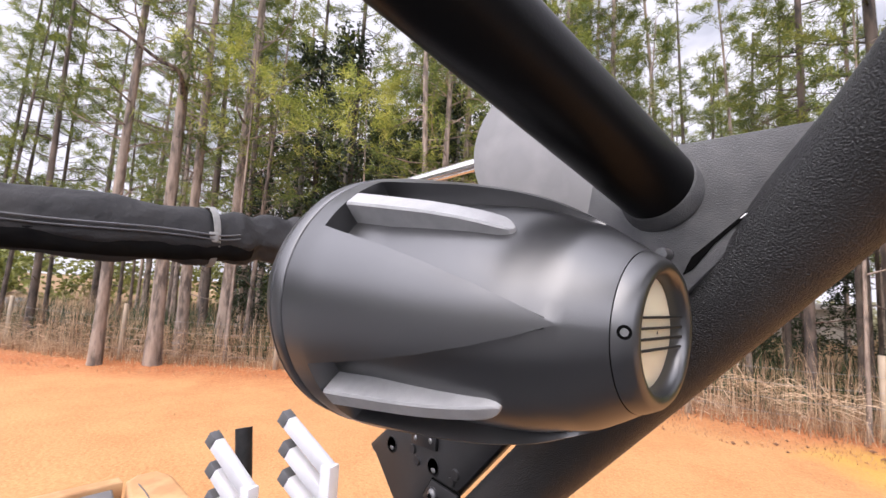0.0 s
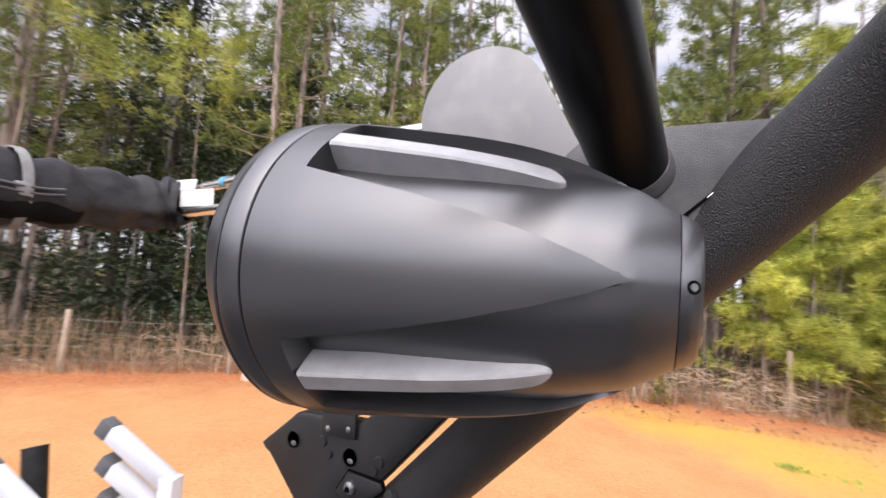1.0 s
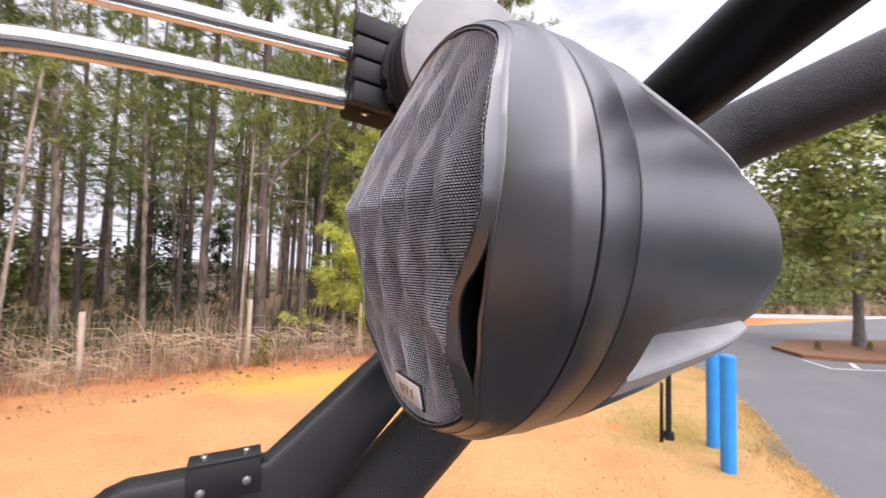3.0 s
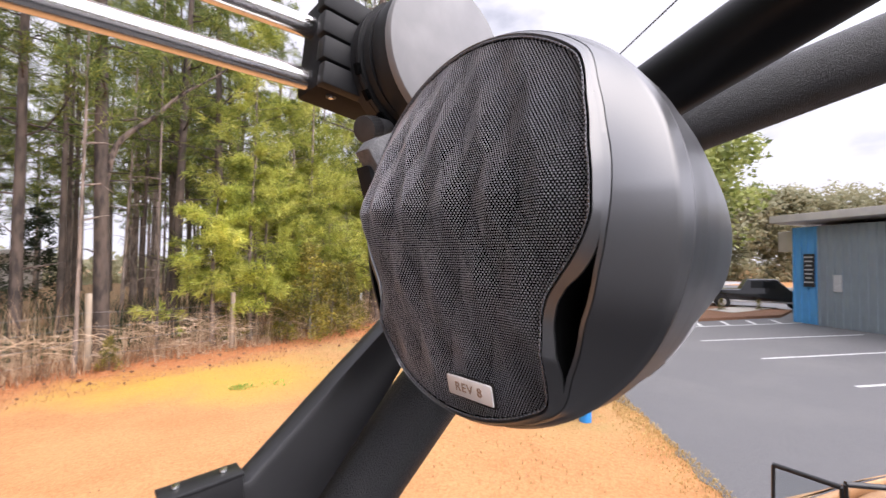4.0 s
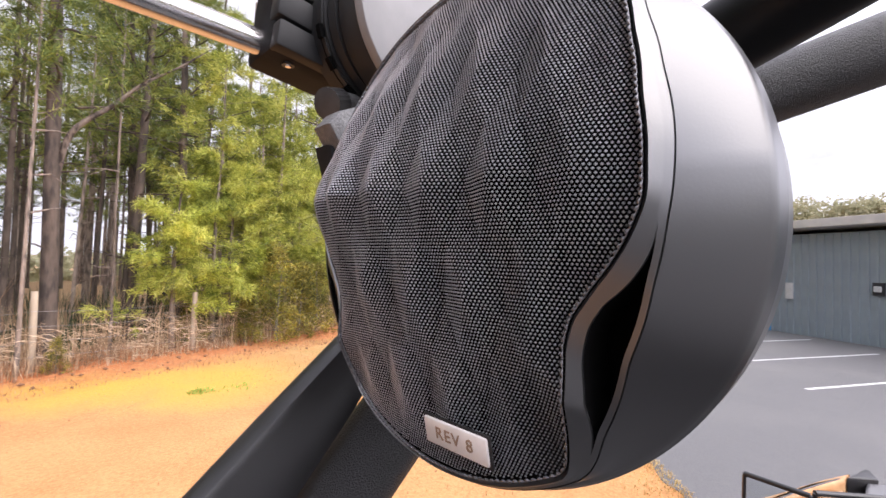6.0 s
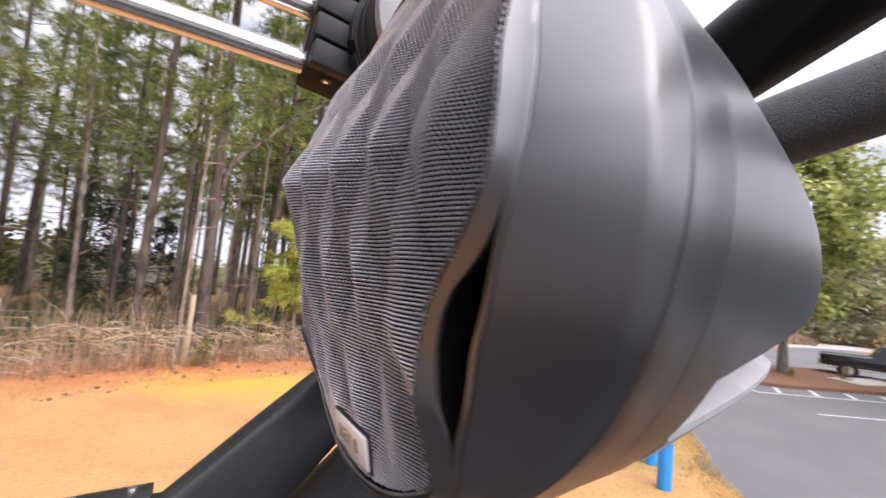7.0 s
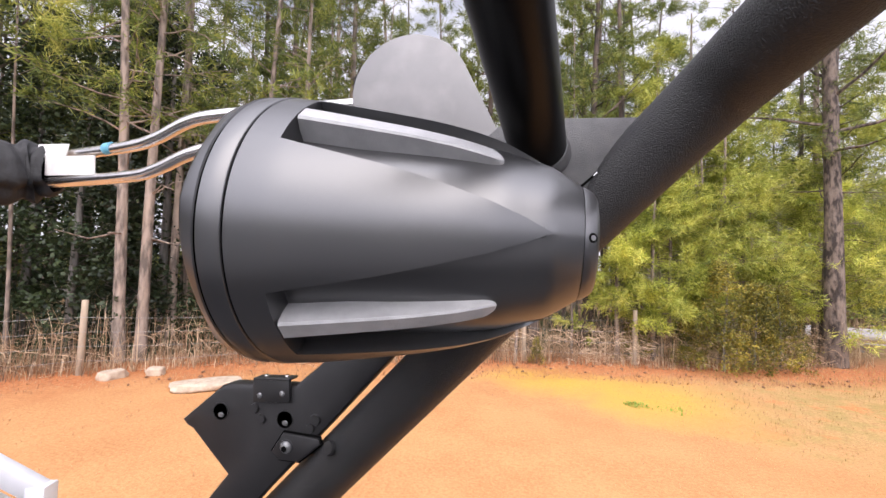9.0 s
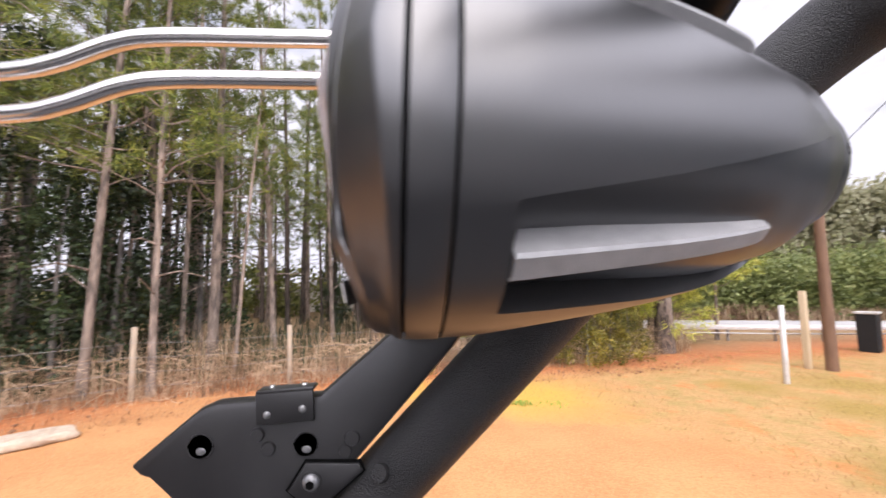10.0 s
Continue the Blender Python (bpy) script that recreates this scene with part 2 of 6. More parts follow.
M_ASPHALT = mat("asphalt", (0.105, 0.105, 0.11), 0.75, 0.0, (0.15, 0.147, 0.145), 70, 0.004, 260, spots=(0.15, 0.147, 0.145), spot_scale=0.35)
M_LINE = mat("white_road_paint", (0.72, 0.72, 0.71), 0.7, 0.0, (0.55, 0.55, 0.54), 25, spots=(0.40, 0.40, 0.39), spot_scale=8)
M_CONC = mat("pale_concrete", (0.50, 0.47, 0.42), 0.85, 0.0, (0.42, 0.40, 0.36), 5, 0.004, 60)
M_ROAD = mat("far_road", (0.36, 0.35, 0.34), 0.85, 0.0, (0.42, 0.41, 0.40), 0.6)
M_SIDING = mat("slate_blue_steel_siding", (0.27, 0.32, 0.35), 0.45, 0.1, (0.235, 0.28, 0.31), 1.2, 0.001, 30)
M_BLUE = mat("bright_blue_paint", (0.02, 0.27, 0.72), 0.4, 0.0, (0.02, 0.23, 0.64), 3, 0.0006, 60)
M_BLUESID = mat("sky_blue_siding", (0.10, 0.36, 0.66), 0.45, 0.0, (0.09, 0.32, 0.60), 2)
M_ROOF = mat("pale_roof_metal", (0.60, 0.58, 0.55), 0.5, 0.2, (0.52, 0.50, 0.48), 2)
M_SIGN = mat("dark_sign_board", (0.02, 0.022, 0.026), 0.5)
M_SIGNBAR = mat("pale_sign_bars", (0.55, 0.56, 0.56), 0.6)
M_TRUCK = mat("black_car_paint", (0.012, 0.013, 0.015), 0.16, 0.2, (0.016, 0.016, 0.018), 2, coat=0.6)
M_GLASSD = mat("dark_window_glass", (0.01, 0.012, 0.014), 0.06, 0.0, (0.012, 0.014, 0.016), 2)
M_TYRE = mat("tyre_rubber", (0.02, 0.02, 0.02), 0.85, 0.0, (0.03, 0.03, 0.03), 30)
M_MULCH = mat("brown_mulch", (0.17, 0.08, 0.045), 0.95, 0.0, (0.25, 0.13, 0.07), 14, 0.03, 30)
M_POST = mat("weathered_post", (0.42, 0.34, 0.25), 0.9, 0.0, (0.30, 0.24, 0.18), 12, 0.004, 30, stretch=(1, 1, 0.2))
M_PALE = mat("pale_new_timber", (0.62, 0.50, 0.34), 0.8, 0.0, (0.52, 0.41, 0.27), 10, stretch=(1, 1, 0.2))
M_WHITE = mat("white_post_paint", (0.70, 0.69, 0.68), 0.6, 0.0, (0.58, 0.57, 0.56), 9)
M_WIRE = mat("galvanised_wire", (0.38, 0.37, 0.36), 0.4, 0.8)
M_STONE = mat("pale_stone", (0.52, 0.43, 0.33), 0.9, 0.0, (0.40, 0.31, 0.23), 8, 0.01, 20)
M_CREOSOTE = mat("brown_utility_pole", (0.20, 0.115, 0.07), 0.9, 0.0, (0.14, 0.08, 0.05), 9, 0.004, 30, stretch=(1, 1, 0.15))


def glass_mat():
    m = bpy.data.materials.new("tinted_windshield_glass")
    m.use_nodes = True
    p = m.node_tree.nodes["Principled BSDF"]
    p.inputs["Base Color"].default_value = (0.75, 0.78, 0.80, 1)
    p.inputs["Roughness"].default_value = 0.02
    p.inputs["Transmission Weight"].default_value = 1.0
    p.inputs["IOR"].default_value = 1.1
    return m


M_GLASS = glass_mat()


def ground_mat():
    """Sandy red clay strewn with pine straw: straw near the woods, thin dry grass and yellow-green patches, bare orange soil between."""
    m = bpy.data.materials.new("sandy_clay_ground")
    m.use_nodes = True
    n, l = m.node_tree.nodes, m.node_tree.links
    p = n["Principled BSDF"]
    p.inputs["Roughness"].default_value = 0.95
    p.inputs["Specular IOR Level"].default_value = 0.15
    tc = n.new("ShaderNodeTexCoord")

    def noise_ramp(scale, a, b, ca, cb, detail=8.0, rough=0.6):
        nz = n.new("ShaderNodeTexNoise")
        nz.inputs["Scale"].default_value, nz.inputs["Detail"].default_value = scale, detail
        nz.inputs["Roughness"].default_value = rough
        l.new(tc.outputs["Object"], nz.inputs["Vector"])
        r = n.new("ShaderNodeValToRGB")
        r.color_ramp.elements[0].position, r.color_ramp.elements[1].position = a, b
        r.color_ramp.elements[0].color, r.color_ramp.elements[1].color = (*ca, 1), (*cb, 1)
        l.new(nz.outputs["Fac"], r.inputs["Fac"])
        return r.outputs["Color"], nz

    def mix(f, a, b):
        x = n.new("ShaderNodeMix")
        x.data_type = "RGBA"
        l.new(f, x.inputs["Factor"])
        l.new(a, x.inputs["A"])
        l.new(b, x.inputs["B"])
        return x.outputs["Result"]

    def blob(cx, cy, r0, r1):
        """1 inside r0 of a centre, falling to 0 at r1, with a ragged edge."""
        sub = n.new("ShaderNodeVectorMath")
        sub.operation = "SUBTRACT"
        sub.inputs[1].default_value = (cx, cy, 0)
        l.new(tc.outputs["Object"], sub.inputs[0])
        ln = n.new("ShaderNodeVectorMath")
        ln.operation = "LENGTH"
        l.new(sub.outputs[0], ln.inputs[0])
        ad = n.new("ShaderNodeMath")
        ad.operation = "MULTIPLY_ADD"
        ad.inputs[1].default_value, ad.inputs[2].default_value = (r1 - r0) * 1.6, -(r1 - r0) * 0.8
        l.new(edge.outputs["Fac"], ad.inputs[0])
        sm = n.new("ShaderNodeMath")
        l.new(ln.outputs["Value"], sm.inputs[0])
        l.new(ad.outputs[0], sm.inputs[1])
        mr = n.new("ShaderNodeMapRange")
        mr.inputs["From Min"].default_value, mr.inputs["From Max"].default_value = r1, r0
        l.new(sm.outputs[0], mr.inputs["Value"])
        return mr.outputs["Result"]

    base, edge = noise_ramp(0.7, 0.38, 0.64, (0.60, 0.305, 0.125), (0.44, 0.185, 0.068))
    fine, _ = noise_ramp(22.0, 0.40, 0.62, (0.62, 0.345, 0.155), (0.28, 0.12, 0.045), 10.0, 0.75)
    grit, _ = noise_ramp(75.0, 0.36, 0.66, (0.58, 0.335, 0.155), (0.24, 0.11, 0.05), 6.0, 0.8)
    half = n.new("ShaderNodeValue")
    half.outputs[0].default_value = 0.46
    col = mix(half.outputs[0], base, fine)
    bit = n.new("ShaderNodeValue")
    bit.outputs[0].default_value = 0.30
    col = mix(bit.outputs[0], col, grit)
    straw, _ = noise_ramp(9.0, 0.35, 0.7, (0.30, 0.09, 0.035), (0.60, 0.26, 0.11), 10.0, 0.7)
    woods, _ = noise_ramp(5.0, 0.35, 0.7, (0.20, 0.12, 0.06), (0.36, 0.25, 0.14), 10.0, 0.7)
    grass, _ = noise_ramp(30.0, 0.35, 0.68, (0.58, 0.37, 0.08), (0.44, 0.255, 0.05), 10.0, 0.7)
    moss, _ = noise_ramp(18.0, 0.35, 0.68, (0.40, 0.26, 0.08), (0.20, 0.15, 0.045), 10.0, 0.75)
    tan, _ = noise_ramp(26.0, 0.36, 0.66, (0.56, 0.35, 0.155), (0.27, 0.155, 0.062), 10.0, 0.75)
    clay, _ = noise_ramp(15.0, 0.36, 0.68, (0.60, 0.27, 0.10), (0.36, 0.14, 0.05), 10.0, 0.75)
    olive, _ = noise_ramp(20.0, 0.36, 0.66, (0.44, 0.31, 0.12), (0.22, 0.155, 0.055), 10.0, 0.75)
    patches, _ = noise_ramp(1.5, 0.46, 0.60, (0, 0, 0), (1, 1, 1), 9.0, 0.68)
    worn, _ = noise_ramp(0.9, 0.54, 0.64, (0, 0, 0), (1, 1, 1), 9.0, 0.66)
    dry = mix(worn, mix(patches, tan, olive), clay)
    for cx, cy, r0, r1, c in ((3.2, 10.2, 0.7, 2.6, grass), (0.6, 11.2, 0.4, 2.0, grass), (9.0, 9.5, 3.0, 6.5, dry), (8.0, 5.0, 1.2, 3.4, dry), (15.0, 14.0, 4.0, 8.0, dry), (9.6, 8.2, 0.3, 1.6, moss), (7.2, 5.2, 0.3, 1.3, moss), (11.6, 10.2, 0.4, 1.8, moss), (8.6, 10.4, 0.2, 1.2, moss)):
        col = mix(blob(cx, cy, r0, r1), col, c)
    # the forest floor, beyond the edge of the woods: a straw belt, then brown litter
    sep = n.new("ShaderNodeSeparateXYZ")
    l.new(tc.outputs["Object"], sep.inputs[0])
    for lo, hi, c in ((11.3, 12.9, straw), (13.6, 16.5, woods)):
        # y - 0.17 x  for the right hand stretch, and -0.75 x + 0.66 y for the stretch on the left
        a1 = n.new("ShaderNodeMath")
        a1.operation = "MULTIPLY_ADD"
        a1.inputs[1].default_value = -0.17
        l.new(sep.outputs["X"], a1.inputs[0])
        l.new(sep.outputs["Y"], a1.inputs[2])
        b0 = n.new("ShaderNodeMath")
        b0.operation = "MULTIPLY"
        b0.inputs[1].default_value = 0.70
        l.new(sep.outputs["Y"], b0.inputs[0])
        b1 = n.new("ShaderNodeMath")
        b1.operation = "MULTIPLY_ADD"
        b1.inputs[1].default_value = -0.74
        l.new(sep.outputs["X"], b1.inputs[0])
        l.new(b0.outputs[0], b1.inputs[2])
        mxm = n.new("ShaderNodeMath")
        mxm.operation = "MAXIMUM"
        l.new(a1.outputs[0], mxm.inputs[0])
        l.new(b1.outputs[0], mxm.inputs[1])
        rag = n.new("ShaderNodeMath")
        rag.operation = "MULTIPLY_ADD"
        rag.inputs[1].default_value = 3.0
        l.new(edge.outputs["Fac"], rag.inputs[0])
        l.new(mxm.outputs[0], rag.inputs[2])
        mr = n.new("ShaderNodeMapRange")
        mr.inputs["From Min"].default_value, mr.inputs["From Max"].default_value = lo + 1.2, hi + 1.6
        l.new(rag.outputs[0], mr.inputs["Value"])
        col = mix(mr.outputs["Result"], col, c)
    l.new(col, p.inputs["Base Color"])
    nb = n.new("ShaderNodeTexNoise")
    nb.inputs["Scale"].default_value, nb.inputs["Detail"].default_value = 14.0, 10.0
    l.new(tc.outputs["Object"], nb.inputs["Vector"])
    bp = n.new("ShaderNodeBump")
    bp.inputs["Strength"].default_value, bp.inputs["Distance"].default_value = 0.8, 0.03
    l.new(nb.outputs["Fac"], bp.inputs["Height"])
    l.new(bp.outputs["Normal"], p.inputs["Normal"])
    return m


M_GROUND = ground_mat()


# ---- mesh helpers ----
def part(name, bm, material, parent=None, label="", smooth=None):
    me = bpy.data.meshes.new(name)
    bmesh.ops.recalc_face_normals(bm, faces=bm.faces)
    bm.to_mesh(me)
    bm.free()
    me.materials.append(material)
    if smooth is not None:
        me.shade_smooth()
        me.set_sharp_from_angle(angle=radians(smooth))
    ob = new(name, me)
    if parent is not None:
        ob.parent = parent
    if label:
        tagged(ob, label)
    return ob


def raw(name, verts, faces, material, parent=None, smooth=False):
    me = bpy.data.meshes.new(name)
    me.from_pydata(verts, [], faces)
    me.materials.append(material)
    if smooth:
        me.shade_smooth()
    ob = new(name, me)
    if parent is not None:
        ob.parent = parent
    return ob


def thing(name, m, label, category, group="", kind=""):
    e = new(name)
    e.empty_display_size = 0.05
    e.matrix_world = m
    return tagged(e, label, category, group, kind)


def box(bm, size, m=None, bevel=0.0, seg=2):
    r = bmesh.ops.create_cube(bm, size=1.0)
    vs = r["verts"]
    bmesh.ops.scale(bm, vec=size, verts=vs)
    if bevel:
        es = list({e for v in vs for e in v.link_edges})
        vs = list({v for f in bmesh.ops.bevel(bm, geom=es, offset=bevel, segments=seg, affect="EDGES", profile=0.5)["faces"] for v in f.verts} | {v for v in vs if v.is_valid})
    if m is not None:
        bmesh.ops.transform(bm, matrix=m, verts=vs)
    return vs


def bm_box(size, m=None, bevel=0.0, seg=2):
    bm = bmesh.new()
    box(bm, size, m, bevel, seg)
    return bm


def cyl(bm, r1, r2, a, b, seg=24, caps=True):
    """A (tapered) cylinder from a to b."""
    a, b = Vector(a), Vector(b)
    m = Matrix.Translation((a + b) / 2) @ (b - a).to_track_quat("Z", "Y").to_matrix().to_4x4()
    return bmesh.ops.create_cone(bm, cap_ends=caps, segments=seg, radius1=r1, radius2=r2, depth=(b - a).length, matrix=m)["verts"]


def bm_cyl(r1, r2, a, b, seg=24):
    bm = bmesh.new()
    cyl(bm, r1, r2, a, b, seg)
    return bm


def bm_ball(r, c, squash=(1, 1, 1)):
    """A domed head."""
    bm = bmesh.new()
    bmesh.ops.create_uvsphere(bm, u_segments=20, v_segments=12, radius=r)
    bmesh.ops.transform(bm, matrix=Matrix.Translation(c) @ Matrix.Diagonal((*squash, 1)), verts=bm.verts)
    return bm


def sweep(points, radii, seg=20, cap=True, squash=None, wob=None):
    """A tube along points, ring by ring, with parallel-carried frames. squash: a pair of factors for each ring; wob: f(i, k) adds to the radius."""
    bm = bmesh.new()
    pts = [Vector(p) for p in points]
    rings = []
    up = Vector((0, 0, 1))
    t0 = (pts[1] - pts[0]).normalized()
    side = t0.cross(up).normalized() if abs(t0.dot(up)) < 0.98 else Vector((1, 0, 0))
    for i, p in enumerate(pts):
        t = (pts[min(i + 1, len(pts) - 1)] - pts[max(i - 1, 0)]).normalized()
        side = (side - t * side.dot(t)).normalized()
        nrm = side.cross(t)
        sx, sy = squash[i] if squash else (1, 1)
        ring = []
        for k in range(seg):
            a = 2 * math.pi * k / seg
            r = radii[i] + (wob(i, k) if wob else 0)
            ring.append(bm.verts.new(p + side * (r * sx * math.cos(a)) + nrm * (r * sy * math.sin(a))))
        rings.append(ring)
    for r0, r1 in zip(rings, rings[1:]):
        for k in range(seg):
            bm.faces.new((r0[k], r0[(k + 1) % seg], r1[(k + 1) % seg], r1[k]))
    if cap:
        bm.faces.new(rings[0][::-1])
        bm.faces.new(rings[-1])
    return bm


def smooth_path(ctrl, n=12):
    """Catmull-Rom points through the control points."""
    c = [Vector(p) for p in ctrl]
    c = [c[0] * 2 - c[1]] + c + [c[-1] * 2 - c[-2]]
    out = []
    for i in range(1, len(c) - 2):
        for k in range(n):
            u = k / n
            out.append(0.5 * ((2 * c[i]) + (c[i + 1] - c[i - 1]) * u + (2 * c[i - 1] - 5 * c[i] + 4 * c[i + 1] - c[i + 2]) * u * u + (3 * c[i] - c[i - 1] - 3 * c[i + 1] + c[i + 2]) * u ** 3))
    return out + [c[-2]]


def prism(poly, y0, y1, bevel=0.0):
    """A plate: an outline in x and z, from y0 to y1."""
    bm = bmesh.new()
    f = bm.faces.new([bm.verts.new((x, y0, z)) for x, z in poly])
    r = bmesh.ops.extrude_face_region(bm, geom=[f])
    vs = [v for v in r["geom"] if isinstance(v, bmesh.types.BMVert)]
    bmesh.ops.translate(bm, vec=(0, y1 - y0, 0), verts=vs)
    if bevel:
        es = [e for e in bm.edges if abs(e.verts[0].co.y - e.verts[1].co.y) < 1e-6]
        bmesh.ops.bevel(bm, geom=es, offset=bevel, segments=2, affect="EDGES", profile=0.5)
    return bm


def text_part(name, words, size, m, material, parent):
    """Raised lettering in the built-in font, as a mesh."""
    cu = bpy.data.curves.new(name, "FONT")
    cu.body, cu.size, cu.extrude = words, size, size * 0.04
    cu.align_x, cu.align_y = "CENTER", "CENTER"
    cu.space_character = 1.15
    tmp = new("letters", cu)
    dg = bpy.context.evaluated_depsgraph_get()
    me = bpy.data.meshes.new_from_object(tmp.evaluated_get(dg))
    bpy.data.objects.remove(tmp)
    bpy.data.curves.remove(cu)
    ob = new(name, me)
    me.transform(m)
    me.materials.clear()
    me.materials.append(material)
    ob.parent = parent
    return ob


def interp(x, table):
    xs, ys = zip(*table)
    return float(np.interp(x, xs, ys))


def smoothed(x, table):
    """Piecewise values, rounded by averaging near by."""
    return sum(interp(x + d, table) for d in (-0.008, -0.004, 0, 0.004, 0.008)) / 5


# ---- ground ----
def make_ground():
    xs = np.r_[-600, -300, -150, -80, np.arange(-46, 40, 1.0), 44, 60, 90, 150, 300, 600]
    ys = np.r_[-600, -300, -120, -60, -30, -15, np.arange(-8, 50, 1.0), 60, 90, 150, 300, 600]
    verts, faces = [], []
    for y in ys:
        for x in xs:
            near = max(0.0, 1 - max(abs(x), abs(y - 8)) / 60)
            bumps = 0.05 * noise.noise((x * 0.35, y * 0.35, 0)) + 0.03 * noise.noise((x * 0.9, y * 0.9, 3))
            side = max(x - 1.12 * y - 3.4, -1.9 - y)
            rough = min(1.0, max(0.0, -side / 3.0))
            verts.append((x, y, -0.03 if side > 1.6 else min(0.0, bumps * near * rough - 0.002 - 0.013 * rough)))
    w = len(xs)
    for j in range(len(ys) - 1):
        for i in range(w - 1):
            a = j * w + i
            faces.append((a, a + 1, a + w + 1, a + w))
    return tagged(raw("ground", verts, faces, M_GROUND, smooth=True), "sandy orange clay ground strewn with dry pine straw", "ground", kind="structure")


make_ground()


def flat_sheet(name, poly, z, material, label, category, thick=0.0):
    bm = bmesh.new()
    f = bm.faces.new([bm.verts.new((x, y, z)) for x, y in poly])
    if thick:
        r = bmesh.ops.extrude_face_region(bm, geom=[f])
        bmesh.ops.translate(bm, vec=(0, 0, -thick), verts=[v for v in r["geom"] if isinstance(v, bmesh.types.BMVert)])
    ob = part(name, bm, material)
    return tagged(ob, label, category, kind="structure")


LOT_EDGE = [(-60, -2.4), (-12, -2.2), (-4, -2.4), (0.6, -2.9), (3.2, -1.0), (5.5, 1.35), (6.7, 2.55), (8.0, 3.8), (9.3, 4.75), (10.5, 5.8), (13.0, 8.4), (15.5, 11.3), (17.5, 13.8), (19.2, 15.4), (22.0, 16.3)]
ragged = []
for (xa, ya), (xb, yb) in zip(LOT_EDGE, LOT_EDGE[1:]):
    for k in range(24):
        x, y = xa + (xb - xa) * k / 24, ya + (yb - ya) * k / 24
        w = 0.22 * noise.noise((x * 0.9, y * 0.9, 5)) + 0.10 * noise.noise((x * 4, y * 4, 9))
        ragged.append((x - w * 0.7, y + w * 0.7))
lot_poly = ragged + [LOT_EDGE[-1]] + [(60, 17.5), (60, -45), (-60, -45)]
flat_sheet("pavement", lot_poly, 0.006, M_ASPHALT, "worn grey asphalt of the parking lot", "pavement", 0.12)

LINE_DIR, ACROSS = Vector((0.872, -0.49, 0)), Vector((-0.49, -0.872, 0))


def ground_line(name, a, b, width, material=M_LINE, label="faded white parking stall line on asphalt"):
    a, b = Vector((*a, 0.012)), Vector((*b, 0.012))
    d = (b - a).normalized()
    s = Vector((-d.y, d.x, 0)) * (width / 2)
    n = max(2, int((b - a).length / 0.25))
    verts, faces = [], []
    for i in range(n + 1):
        p = a + (b - a) * (i / n)
        j = 1 + 0.08 * noise.noise(p * 3)
        verts += [tuple(p - s * j), tuple(p + s * j)]
    for i in range(n):
        faces.append((2 * i, 2 * i + 2, 2 * i + 3, 2 * i + 1))
    return tagged(raw(name, verts, faces, material), label, "road marking", "parking stall lines", "structure")


for i in range(6):
    s = Vector((16.3, 4.85, 0)) + Vector((-1.70, -2.06, 0)) * i
    e = s + LINE_DIR * (7.4 if i == 0 else 7.0)
    ground_line("stall_line", s[:2], e[:2], 0.11)
ground_line("stall_line", (17.9, 7.05), (25.5, 3.1), 0.11)
ground_line("stall_line", (18.9, 8.3), (17.9, 7.05), 0.11, label="short white line at the kerbed island")
for i in range(5):
    p = Vector((18.9, 6.75, 0)) + LINE_DIR * (1.45 * i)
    ground_line("hatch_mark", p[:2], (p + Vector((1.15, 0.62, 0)))[:2], 0.16, label="slanted white hatch mark on asphalt")

flat_sheet("island", [(19.3, 8.5), (20.5, 7.1), (26.6, 4.4), (30, 4.5), (31, 9.0), (24, 11.2), (20.6, 10.2)], 0.14, M_MULCH, "planting island of brown mulch with a raised edge", "island", 0.2)
flat_sheet("pavement_walk", [(25.6, 6.2), (30.5, 5.2), (30.6, 6.6), (26.2, 7.6)], 0.16, M_CONC, "pale concrete walk beside the mulch bed", "pavement", 0.1)
flat_sheet("road", [(9, 26), (70, 14), (72, 19), (10, 32)], 0.02, M_ROAD, "pale far road behind the lot", "road", 0.06)


# ---- woods ----
def tufts(centres, rng, blades, length, width, droop=0.3, spread=1.0):
    """Needle tufts: thin blades that fan out from each centre, along its direction."""
    verts, faces = [], []
    for c, d in centres:
        for _ in range(blades):
            v = (Vector((rng.gauss(0, 1), rng.gauss(0, 1), rng.gauss(0, 1))).normalized() * spread + d * 0.9).normalized()
            v.z -= droop * rng.random()
            ln = length * rng.uniform(0.6, 1.15)
            s = v.cross(Vector((rng.gauss(0, 1), rng.gauss(0, 1), rng.gauss(0, 1)))).normalized() * width
            p = c + Vector((rng.gauss(0, 1), rng.gauss(0, 1), rng.gauss(0, 1))) * length * 0.25
            k = len(verts)
            verts += [tuple(p - s), tuple(p + s), tuple(p + v * ln)]
            faces.append((k, k + 1, k + 2))
    return verts, faces


